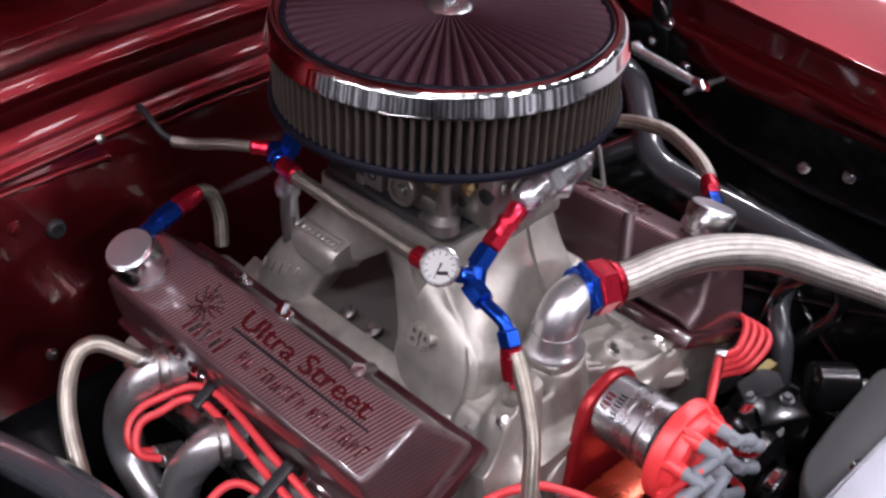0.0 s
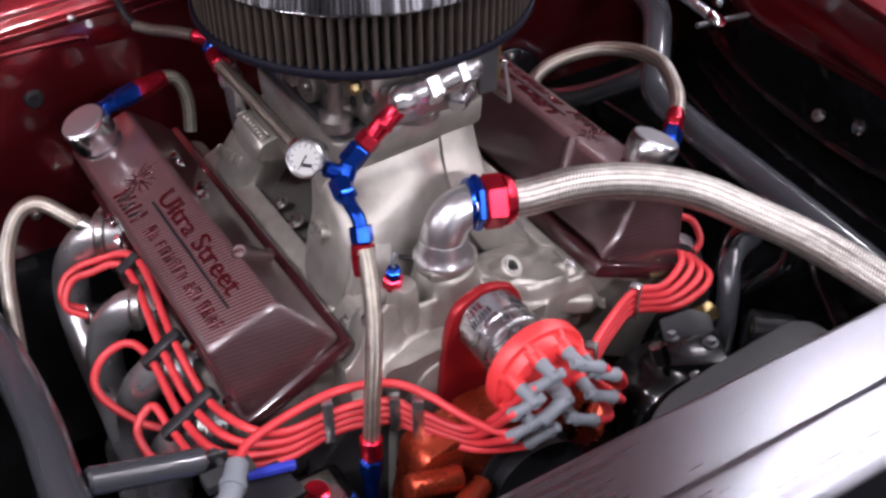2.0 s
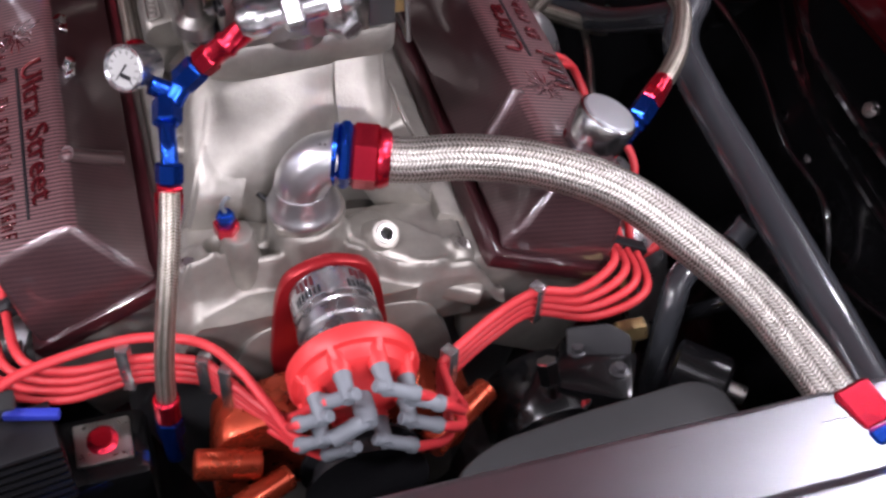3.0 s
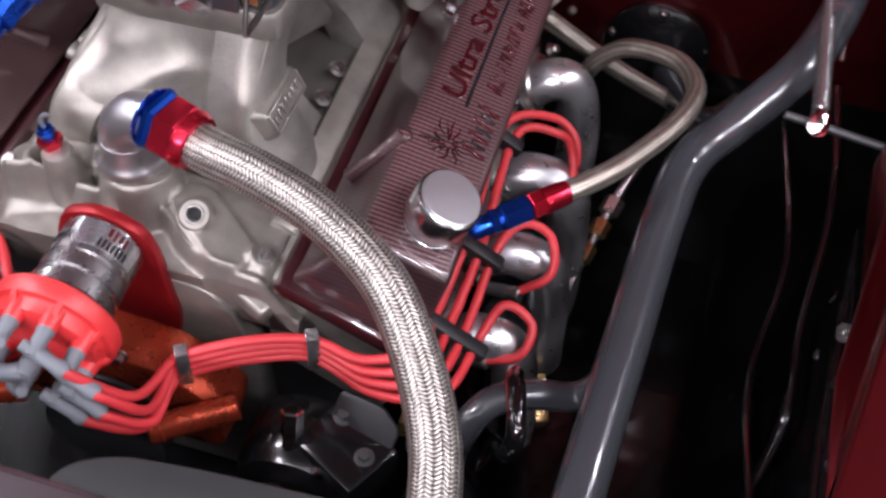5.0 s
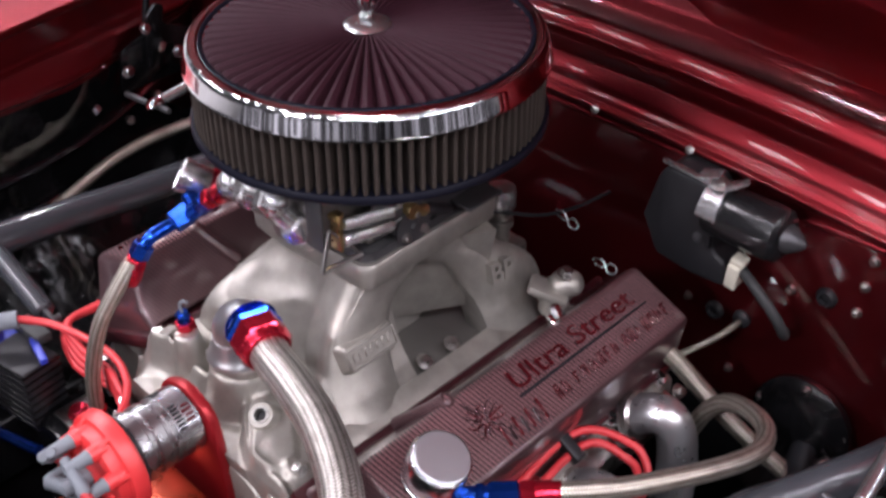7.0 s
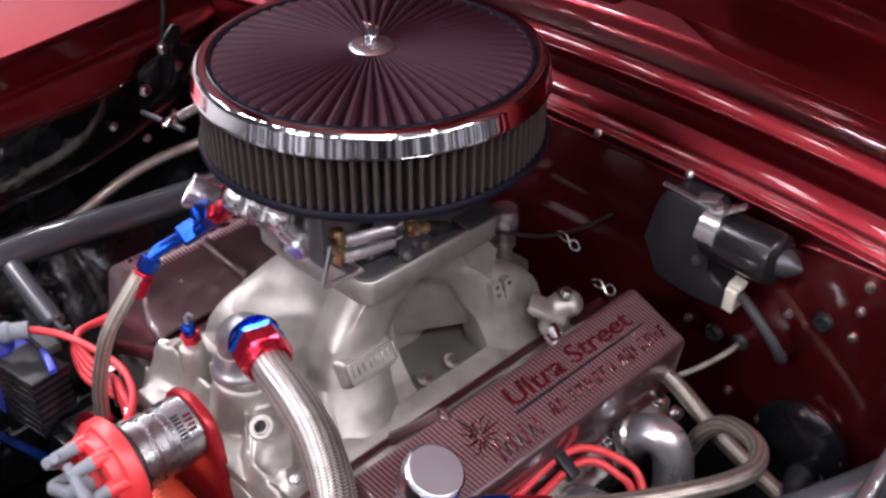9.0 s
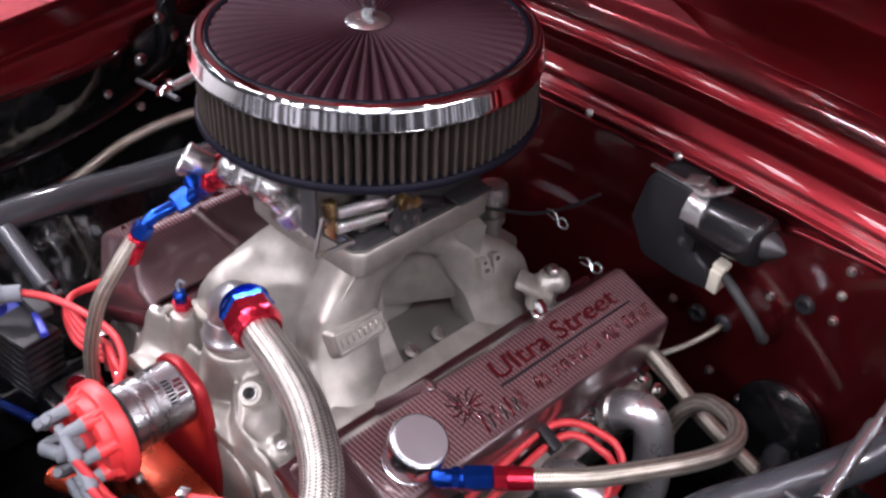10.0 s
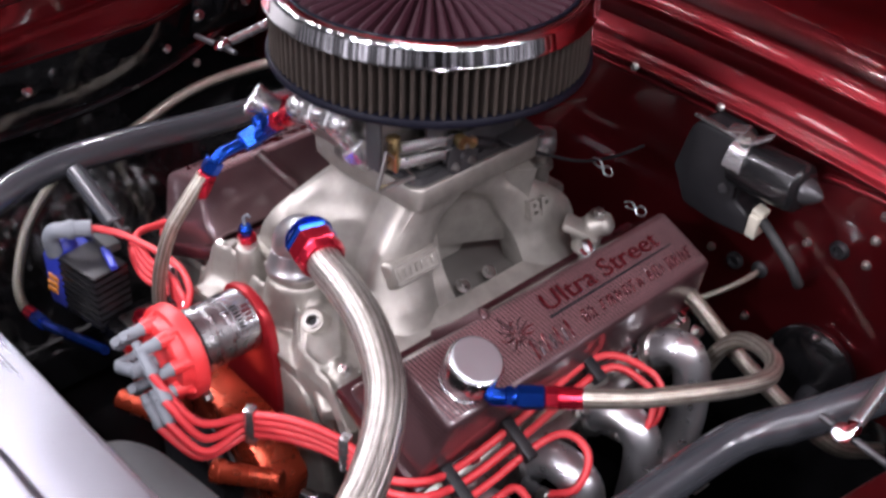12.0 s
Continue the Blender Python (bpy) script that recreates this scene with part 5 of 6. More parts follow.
for k in range(8):
    a = radians(22.5 + 45 * k)
    u = Vector((math.sin(a), 0, math.cos(a)))
    c = Vector((DX, -0.362, DZ)) + u * 0.039
    part("cap_tower", turned([(0.0095, -0.012), (0.0085, 0.006), (0.0075, 0.010)], c, FY, 16), REDPLASTIC, cap)
    part("cap_rib", prism([(0.040, -0.001), (0.0525, -0.001), (0.0515, 0.003), (0.0455, 0.013), (0.040, 0.013)], Vector((DX, -0.3525, DZ)) + u.cross(FY) * 0.003, u, FY, -0.006, 0.001, 1), REDPLASTIC, cap)
part("clamp_screw", bolt((DX + 0.046, -0.337, DZ - 0.035), FY, 0.005, 0.006), STEEL, dis)

# boots on the cap's towers, and the leads that leave them
BOOT = {}
lead_to = {0: (1, 0), 1: (1, 1), 2: (1, 2), 3: (1, 3), 4: (-1, 3), 5: (-1, 2), 6: (-1, 1), 7: (-1, 0)}
for k in range(8):
    a = radians(22.5 + 45 * k)
    u = Vector((math.sin(a), 0, math.cos(a)))
    side = lead_to[k][0]
    c = Vector((DX, -0.368, DZ)) + u * 0.039
    tip = c + FY * 0.024
    d = Vector((0.86, -0.06, -0.50)).normalized() if side > 0 else Vector((-0.60, 0.42, -0.68)).normalized()
    boot = thing("plug_boot", tuple(c), "grey angled rubber boot on the distributor cap", "plug boot", "distributor boots")
    part("boot_body", join(turned([(0.0072, 0), (0.0075, 0.002), (0.0075, 0.006), (0.0066, 0.008), (0.0063, 0.024), (0.0052, 0.0290)], c, FY, 18), turned([(0.0040, -0.011), (0.0052, -0.010), (0.0052, -0.004), (0.0058, 0.0), (0.0058, 0.019), (0.0066, 0.021), (0.0066, 0.027), (0.0056, 0.030)], tip, d, 18)), GREYBOOT, boot)
    part("boot_collar", turned([(0.0070, 0), (0.0072, 0.003), (0.0070, 0.006)], tip + d * 0.022, d, 16), GREYBOOT, boot)
    BOOT[lead_to[k]] = (tip + d * 0.025, d)
cb = thing("coil_lead_boot", (DX, -0.37, DZ), "grey rubber boot on the cap's centre tower", "plug boot")
part("boot_body", join(turned([(0.009, 0), (0.0092, 0.02), (0.007, 0.03)], (DX, -0.368, DZ), FY, 16), rod((DX, -0.392, DZ), (DX - 0.030, -0.396, DZ - 0.012), 0.0075, 14, 0.001)), GREYBOOT, cb)

# ---- ignition leads, clips, separators ----
LR = 0.0045
clipA, clipB = Vector((0.080, -0.318, 0.661)), Vector((0.178, -0.270, 0.662))
clip1, clip2, clip3 = Vector((-0.107, -0.281, 0.640)), Vector((-0.124, -0.263, 0.648)), Vector((-0.189, -0.243, 0.648))
sepD = (Vector((0.291, 0.010, 0.680)), Vector((0.293, -0.114, 0.664)), Vector((0.288, -0.196, 0.648)))
sepP = (Vector((-0.292, 0.060, 0.676)), Vector((-0.304, -0.078, 0.668)), Vector((-0.304, -0.163, 0.655)))


def stack(c, i, gap=0.0095):
    return c + Vector((0, 0, (1.5 - i) * gap))


def fan(c, i, s, gap=0.0158):
    return c + Vector((s * 0.86, 0, -0.5)) * ((i - 1.5) * gap)


plugD = (0.150, 0.045, -0.055, -0.150)
for i in range(4):
    b, d = BOOT[(1, i)]
    p = [b - d * 0.006, b + d * 0.008, (b + d * 0.03).lerp(stack(clipA, i), 0.5) + Vector((0, -0.016, -0.012)), stack(clipA, i) + Vector((-0.008, -0.008, -0.005)), stack(clipA, i), (stack(clipA, i) + stack(clipB, i)) / 2 + Vector((0, 0, 0.010)), stack(clipB, i), Vector((0.222 + 0.005 * i, -0.268 - 0.004 * i, 0.664 - 0.0095 * i)), Vector((0.264 + 0.010 * i, -0.248 - 0.0065 * i, 0.672 - 0.0095 * i)), fan(sepD[2], i, 1)]
    y = plugD[i]
    if i <= 2:
        p.append(fan(sepD[1], i, 1))
    if i <= 1:
        p += [fan(sepD[0], i, 1), sepD[0] + Vector((0.020 + 0.012 * i, 0.045 - 0.02 * i, -0.006)), Vector((0.338, 0.052 - 0.016 * i, 0.655)), Vector((0.344, 0.030 - 0.012 * i, 0.632)), Vector((0.318, 0.020 - 0.016 * i, 0.614))]
    elif i == 2:
        p += [Vector((0.318, -0.085, 0.672)), Vector((0.345, -0.082, 0.658)), Vector((0.352, -0.105, 0.632)), Vector((0.322, -0.118, 0.606))]
    else:
        p += [Vector((0.322, -0.166, 0.652)), Vector((0.350, -0.172, 0.642)), Vector((0.346, -0.196, 0.624)), Vector((0.312, -0.200, 0.606))]
    solid("ignition_lead", hose(p, LR, 10, 7), REDWIRE, "red silicone ignition lead", "ignition lead", "ignition leads")
    e = Vector(p[-1])
    pb = thing("spark_plug_boot", tuple(e), "short dark boot with steel ferrule on a spark plug", "plug boot", "spark plug boots")
    w = (Vector((0.262, e.y + 0.01, 0.588)) - e).normalized()
    part("boot_body", rod(e - w * 0.004, e + w * 0.034, 0.0072, 14), DARKMETAL, pb)
    part("ferrule", rod(e - w * 0.008, e + w * 0.006, 0.0078, 14), STEEL, pb)
for i in range(4):
    b, d = BOOT[(-1, i)]
    p = [b - d * 0.006, b + d * 0.008, stack(clip1, i) + Vector((0.036, -0.046, -0.004)), stack(clip1, i), stack(clip2, i), (stack(clip2, i) + stack(clip3, i)) / 2 + Vector((0, 0, 0.006)), stack(clip3, i), Vector((-0.236 - 0.004 * i, -0.247 - 0.002 * i, 0.668 - 0.0095 * i)), Vector((-0.270 - 0.014 * i, -0.238 + 0.004 * i, 0.684 - 0.0125 * i)), fan(sepP[2], i, -1)]
    if i <= 2:
        p.append(fan(sepP[1], i, -1))
    if i <= 1:
        p += [fan(sepP[0], i, -1), sepP[0] + Vector((-0.020 - 0.012 * i, 0.042 - 0.018 * i, -0.004)), Vector((-0.344, 0.104 - 0.014 * i, 0.662)), Vector((-0.356, 0.088 - 0.012 * i, 0.642)), Vector((-0.332, 0.080 - 0.014 * i, 0.624))]
    elif i == 2:
        p += [Vector((-0.324, -0.045, 0.668)), Vector((-0.354, -0.042, 0.656)), Vector((-0.368, -0.056, 0.630)), Vector((-0.345, -0.092, 0.606)), Vector((-0.312, -0.128, 0.600))]
    else:
        p += [Vector((-0.330, -0.128, 0.650)), Vector((-0.352, -0.136, 0.634)), Vector((-0.346, -0.164, 0.612)), Vector((-0.312, -0.172, 0.604))]
    solid("ignition_lead", hose(p, LR, 10, 7), REDWIRE, "red silicone ignition lead", "ignition lead", "ignition leads")
    e = Vector(p[-1])
    pb = thing("spark_plug_boot", tuple(e), "short dark boot with steel ferrule on a spark plug", "plug boot", "spark plug boots")
    w = (Vector((-0.262, e.y + 0.01, 0.588)) - e).normalized()
    part("boot_body", rod(e - w * 0.004, e + w * 0.034, 0.0072, 14), DARKMETAL, pb)
    part("ferrule", rod(e - w * 0.008, e + w * 0.006, 0.0078, 14), STEEL, pb)
solid("coil_lead", hose([(DX - 0.028, -0.396, DZ - 0.011), (-0.064, -0.372, 0.683), (-0.080, -0.326, 0.672), (-0.098, -0.287, 0.677), (-0.125, -0.257, 0.684), (-0.175, -0.239, 0.684), (-0.230, -0.243, 0.684), (-0.278, -0.258, 0.687), (-0.303, -0.284, 0.695)], LR, 10, 7), REDWIRE, "red silicone lead to the ignition coil", "ignition lead")


def clip(c, along, n=4):
    """A folded steel clip over a stack of leads."""
    t = Vector(along).normalized()
    w = Vector((t.y, -t.x, 0)).normalized()
    h = 0.0095 * n / 2 + 0.003
    bms = []
    for e in (-1, 1):
        bms.append(box(tuple(c + w * (0.0056 * e)), (0.011, 0.0012, 2 * h), 0.0004, (0, 0, math.degrees(math.atan2(t.y, t.x)))))
    for e in (-1, 1):
        bms.append(box(tuple(c + Vector((0, 0, e * h))), (0.011, 0.0125, 0.0014), 0.0004, (0, 0, math.degrees(math.atan2(t.y, t.x)))))
    solid("lead_clip", join(*bms), ALLOY, "folded steel clip round four ignition leads", "clip", "lead clips")


clip(clipA, (0.8, 0.5, 0))
clip(clipB, (0.8, 0.45, 0))
clip(clip1 + Vector((0, 0, 0.006)), (-0.8, 0.5, 0), 5)
clip(clip2, (-0.9, 0.45, 0))
clip(clip3 + Vector((0, 0, 0.006)), (-0.9, 0.3, 0), 5)


def separator(c, s, n):
    """A black comb that holds the leads apart."""
    d = Vector((s * 0.86, 0, -0.5)).normalized()
    g = 0.0158
    mid = c + d * ((n - 4) * g / 2)
    w = g * n / 2 + 0.002
    bm = prism(rounded([(-w, -0.0065), (w, -0.0065), (w, 0.0065), (-w, 0.0065), (-w, -0.0065)], 0.004), mid - Vector((0, 0.007, 0)), d, Vector((0.5 * s, 0, 0.86)), 0.014, 0.0015)
    solid("lead_separator", bm, BLACKPLASTIC, "black plastic comb holding ignition leads apart", "separator", "lead separators")


for c, n in zip(sepD, (2, 3, 4)):
    separator(c, 1, n)
for c, n in zip(sepP, (2, 3, 4)):
    separator(c, -1, n)

# ---- exhaust headers ----
for s in (1, -1):
    hd = thing("exhaust_header", (s * 0.34, 0, 0.35), "silver-coated exhaust header with four bent tubes", "exhaust header", "exhaust headers")
    ports = (0.120, 0.015, -0.085, -0.185) if s > 0 else (0.100, 0.000, -0.095, -0.180)
    lean = 0.0 if s > 0 else 0.036
    for k, y in enumerate(ports):
        z = ((0.664, 0.628, 0.622, 0.618) if s > 0 else (0.690, 0.655, 0.640, 0.625))[k]
        out = (0.333, 0.350, 0.352, 0.345)[k]
        if s > 0:
            run = [(0.268, y - 0.006, z - 0.022), (0.300, y + 0.002, z - 0.002), (out - 0.012, y + 0.006, z - 0.014), (out, y, z - 0.055), (out + 0.004, y - 0.014, z - 0.110), (out + 0.002, y * 0.6 - 0.02, z - 0.180), (0.32, 0.02, 0.36)]
        else:
            run = [(0.272, y + 0.010, z - 0.002), (0.296, y + 0.020, z + 0.002), (0.318, y + 0.032, z - 0.018), (0.332, y + 0.044, z - 0.058), (0.338, y + 0.034, z - 0.104), (0.338, y * 0.7, z - 0.165), (0.32, 0.02, 0.36)]
        part("primary_tube", hose([(s * a, b, c) for a, b, c in run], 0.0222 if s > 0 else 0.0208, 20, 7), HEADER, hd, angle=60)
        part("port_collar", turned([(0.024, 0), (0.027, 0.002), (0.027, 0.010), (0.024, 0.013)], (s * 0.272, y - 0.004, z - 0.019) if s > 0 else (-0.286, y + 0.016, z + 0.002), (s, 0.1, 0.5) if s > 0 else (-1, 0.45, 0.05), 24), STEEL, hd)
    part("collector", rod((s * 0.32, 0.0, 0.38), (s * 0.3, 0.16, 0.30), 0.045, 24), HEADER, hd)

# ---- chassis tubes ----
def frame_tube(pts, r=0.0205, label="dark grey painted chassis tube beside the engine"):
    return solid("chassis_tube", hose(pts, r, 20, 8), GREYTUBE, label, "chassis tube", "chassis tubes", angle=60)


frame_tube([(0.575, 0.296, 0.752), (0.556, 0.200, 0.752), (0.532, 0.130, 0.744), (0.490, 0.075, 0.716), (0.452, 0.025, 0.694), (0.440, -0.060, 0.688), (0.434, -0.182, 0.686), (0.424, -0.397, 0.680), (0.415, -0.74, 0.65)])
frame_tube([(0.400, 0.296, 0.560), (0.440, 0.180, 0.610), (0.470, 0.085, 0.680), (0.478, 0.066, 0.700)], 0.017)
frame_tube([(0.424, -0.222, 0.655), (0.405, -0.226, 0.632), (0.365, -0.241, 0.638), (0.335, -0.258, 0.636), (0.318, -0.280, 0.610), (0.31, -0.29, 0.52), (0.31, -0.29, 0.22)], 0.0135, "short grey bent tube under the leads")
frame_tube([(-0.50, 0.296, 0.640), (-0.466, 0.170, 0.655), (-0.446, 0.056, 0.676), (-0.440, -0.04, 0.689), (-0.440, -0.150, 0.703), (-0.446, -0.277, 0.704), (-0.425, -0.430, 0.680), (-0.40, -0.74, 0.63)])
brc = thing("coil_brace", (-0.36, -0.24, 0.66), "grey painted brace from the frame tube to the coil", "brace")
part("bar", rod((-0.425, -0.238, 0.702), (-0.318, -0.243, 0.672), 0.0135, 20, 0.003), GREYTUBE, brc)
part("fork", join(box((-0.312, -0.244, 0.669), (0.03, 0.006, 0.02), 0.002, (0, 15, 0)), rod((-0.306, -0.256, 0.667), (-0.306, -0.232, 0.667), 0.005, 12)), DARKMETAL, brc)
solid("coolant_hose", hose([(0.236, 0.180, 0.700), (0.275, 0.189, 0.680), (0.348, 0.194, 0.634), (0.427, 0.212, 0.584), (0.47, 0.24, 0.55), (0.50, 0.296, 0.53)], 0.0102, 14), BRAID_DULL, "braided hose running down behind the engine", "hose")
solid("brake_hose", hose([(-0.52, 0.297, 0.665), (-0.576, 0.216, 0.660), (-0.600, 0.120, 0.654), (-0.605, 0.040, 0.644), (-0.600, -0.040, 0.623), (-0.595, -0.109, 0.606), (-0.594, -0.180, 0.605), (-0.596, -0.252, 0.590), (-0.60, -0.4, 0.52), (-0.585, -0.55, 0.44)], 0.0085, 12), BRAID, "pale braided hose along the inner apron", "hose")
solid("coolant_hose", hose([(-0.292, 0.118, 0.690), (-0.318, 0.134, 0.716), (-0.345, 0.152, 0.736), (-0.372, 0.152, 0.728), (-0.397, 0.131, 0.692), (-0.412, 0.094, 0.640), (-0.424, 0.050, 0.570), (-0.43, 0.02, 0.45), (-0.43, 0.0, 0.21)], 0.0092, 14), BRAID, "braided hose arched over the header", "hose")
hf = thing("hose_end", (-0.29, 0.115, 0.68), "steel hose end on the cylinder head", "hose fitting")
part("nut", hexnut((-0.300, 0.124, 0.700), (-0.284, 0.112, 0.680), 0.012), STEEL, hf)
part("collar", rod((-0.312, 0.131, 0.712), (-0.298, 0.122, 0.698), 0.0112), STEEL, hf)

# brake line with fittings along the header
bl = thing("brake_line", (0.38, 0.05, 0.52), "steel brake line with brass unions", "brake line")
part("pipe", hose([(0.350, -0.150, 0.45), (0.362, -0.06, 0.500), (0.376, 0.020, 0.522), (0.392, 0.085, 0.546), (0.42, 0.18, 0.57), (0.44, 0.296, 0.58)], 0.0052, 10), STEEL, bl)
part("union", hexnut((0.373, 0.008, 0.519), (0.378, 0.028, 0.525), 0.0095), BRASS, bl)
part("union", hexnut((0.381, 0.040, 0.529), (0.385, 0.058, 0.535), 0.0105), BRASS, bl)
part("union", hexnut((0.387, 0.066, 0.538), (0.392, 0.084, 0.546), 0.0115), STEEL, bl)
vb = thing("valve_block", (0.36, -0.15, 0.42), "dull brass valve block beside the header", "valve")
part("block", box((0.362, -0.145, 0.470), (0.03, 0.05, 0.03), 0.003, (20, 0, 20)), BRASS, vb)
part("fitting", hexnut((0.362, -0.17, 0.478), (0.362, -0.205, 0.49), 0.011), STEEL, vb)

# ---- radiator panel ----
rad = thing("radiator", (0, -0.56, 0.2), "radiator under a brushed aluminium top panel", "radiator")
pan_line = rounded([(-0.490, 0.690), (-0.486, 0.764), (-0.558, 0.764), (-0.563, 0.770), (-0.598, 0.771), (-0.603, 0.767), (-0.617, 0.767), (-0.628, 0.758), (-0.634, 0.70)], 0.003)
part("top_panel", strip(pan_line, -0.42, 0.425, 2, -0.004), BRUSHED, rad, "brushed aluminium cover panel", angle=30)
part("core", box((0, -0.575, 0.46), (0.70, 0.07, 0.48), 0.006), BLACKPAINT, rad)
for x in (-0.3, -0.05, 0.2):
    part("panel_rivet", turned([(0.006, 0), (0.0055, 0.002), (0.002, 0.0032)], (x, -0.574, 0.7705), (0, 0, 1), 16), STEEL, rad)
for k in range(7):
    part("stamped_bar", prism([(0, 0), (0.011, 0), (0.014, 0.02), (0.003, 0.02)], (0.215 + 0.018 * k, -0.548, 0.7645), (1, 0, 0), (0, 1, 0.05), 0.0015, 0.0004, 1), POLISHED, rad)
part("fan_shroud", join(turned([(0.145, 0), (0.15, 0.004), (0.15, 0.03), (0.12, 0.042), (0.05, 0.05), (0.0001, 0.05)], (0.165, -0.500, 0.560), (0, 1, 0), 48), turned([(0.05, 0), (0.05, 0.02), (0.044, 0.026), (0.0001, 0.026)], (0.165, -0.452, 0.570), (0, 1, 0), 32)), GREYPLASTIC, rad, "matte dark grey fan shroud", angle=45)
part("fan_shroud", join(turned([(0.145, 0), (0.15, 0.004), (0.15, 0.03), (0.12, 0.042), (0.05, 0.05), (0.0001, 0.05)], (-0.165, -0.500, 0.560), (0, 1, 0), 48)), GREYPLASTIC, rad, "matte dark grey fan shroud", angle=45)

part("shroud_top", prism(rounded([(0.034, -0.488), (0.044, -0.447), (0.082, -0.427), (0.150, -0.419), (0.262, -0.411), (0.284, -0.424), (0.290, -0.488), (0.034, -0.488)], 0.02, 5), (0, 0, 0.684), (1, 0, 0), (0, 1, 0), 0.018, 0.004), GREYPLASTIC, rad, "matte grey fan shroud rim", angle=50)
part("shroud_skirt", prism(rounded([(0.040, -0.488), (0.049, -0.449), (0.085, -0.431), (0.150, -0.423), (0.258, -0.415), (0.280, -0.428), (0.286, -0.488), (0.040, -0.488)], 0.02, 5), (0, 0, 0.60), (1, 0, 0), (0, 1, 0), 0.085, 0.002), GREYPLASTIC, rad, angle=50)
part("shroud_bolt", bolt((0.112, -0.470, 0.7015), (0, 0.2, 1), 0.006, 0.006), CHROME, rad)

# ---- front drive under the distributor ----
drv = thing("belt_drive", (0, -0.30, 0.45), "orange-red anodised belt drive housing", "belt drive")
part("housing", prism(rounded([(-0.135, 0.53), (0.10, 0.52), (0.115, 0.585), (0.06, 0.632), (-0.05, 0.640), (-0.125, 0.620), (-0.135, 0.53)], 0.015), (0, -0.268, 0), (1, 0, 0), (0, 0, 1), 0.05, 0.006), ORANGEANO, drv)
part("spout", join(rod((0.060, -0.352, 0.598), (0.122, -0.312, 0.604), 0.0125, 20), rod((0.055, -0.355, 0.598), (0.066, -0.348, 0.599), 0.014, 20)), ORANGEANO, drv)
part("spout", rod((-0.148, -0.330, 0.612), (-0.092, -0.335, 0.600), 0.014, 20), ORANGEANO, drv)
part("spout", rod((-0.118, -0.368, 0.590), (-0.07, -0.345, 0.585), 0.012, 20), ORANGEANO, drv)
part("pulley", turned([(0.045, 0), (0.058, 0.002), (0.058, 0.006), (0.048, 0.010), (0.048, 0.024), (0.058, 0.028), (0.058, 0.032), (0.02, 0.034), (0.0001, 0.034)], (0.0, -0.318, 0.545), FY, 40), BLACKPLASTIC, drv)
alt = thing("alternator", (0.18, -0.34, 0.45), "black and chrome alternator low at the front", "alternator")
part("case", turned([(0.03, 0), (0.056, 0.006), (0.060, 0.014), (0.060, 0.062), (0.054, 0.075), (0.03, 0.08)], (0.185, -0.275, 0.545), FY, 36), BLACKPAINT, alt)
part("pulley", turned([(0.03, 0), (0.032, 0.002), (0.026, 0.008), (0.026, 0.016), (0.032, 0.022), (0.012, 0.024)], (0.185, -0.356, 0.545), FY, 28), CHROME, alt)
part("stay_rod", join(rod((0.176, -0.318, 0.632), (0.182, -0.352, 0.560), 0.0075, 16), hexnut((0.1755, -0.316, 0.634), (0.178, -0.328, 0.612), 0.0105)), CHROME, alt)
part("stay_rod", rod((0.205, -0.345, 0.60), (0.250, -0.335, 0.555), 0.008, 16), CHROME, alt)
solid("mount_plate", prism(rounded([(-0.03, -0.02), (0.03, -0.024), (0.033, 0.012), (0.012, 0.024), (-0.03, 0.02), (-0.03, -0.02)], 0.006), (0.235, -0.300, 0.612), (1, -0.25, 0), (0.1, 0.6, 0.6), 0.006, 0.0015), BLACKPLASTIC, "black flat mounting plate", "bracket")
solid("heater_pipe", hose([(0.330, -0.258, 0.52), (0.338, -0.262, 0.575), (0.352, -0.290, 0.625), (0.362, -0.312, 0.660), (0.366, -0.312, 0.690), (0.360, -0.290, 0.703), (0.352, -0.262, 0.690), (0.350, -0.240, 0.650), (0.35, -0.23, 0.52)], 0.0085, 14), GLOSSBLACK, "gloss black bent pipe beside the belt drive", "pipe")
bf = thing("brass_fitting", (0.285, -0.29, 0.56), "dull brass elbow below the ignition leads", "fitting")
part("hex", hexnut((0.262, -0.283, 0.604), (0.292, -0.283, 0.604), 0.0125), BRASS, bf)
part("stem", rod((0.277, -0.283, 0.604), (0.277, -0.283, 0.565), 0.009), BRASS, bf)
pmp = thing("power_pump", (-0.225, -0.28, 0.45), "black pump with red cap beside the fuel hose end", "pump")
part("case", box((-0.225, -0.275, 0.545), (0.085, 0.075, 0.09), 0.01), BLACKPAINT, pmp)
part("red_cap", join(turned([(0.014, 0), (0.014, 0.006), (0.009, 0.008), (0.009, 0.014)], (-0.222, -0.272, 0.590), (0, -0.2, 1), 20)), REDANO, pmp)
part("flange", box((-0.222, -0.272, 0.5905), (0.05, 0.045, 0.006), 0.002), STEEL, pmp)

for pts in ([(0.60, 0.28, 0.60), (0.612, 0.12, 0.585), (0.606, -0.02, 0.540), (0.604, -0.12, 0.535), (0.585, -0.20, 0.46), (0.54, -0.34, 0.42), (0.53, -0.5, 0.40)], [(0.56, 0.29, 0.52), (0.59, 0.1, 0.50), (0.575, -0.05, 0.47), (0.59, -0.22, 0.50), (0.61, -0.45, 0.56), (0.60, -0.74, 0.55)]):
    solid("wiring_loom", hose(pts, 0.0055, 10), GLOSSBLACK, "gloss black wiring loom along the inner apron", "cable")
bxa = thing("battery_junction", (0.24, -0.33, 0.52), "gloss black bracket box with steel bolts under the leads", "bracket")
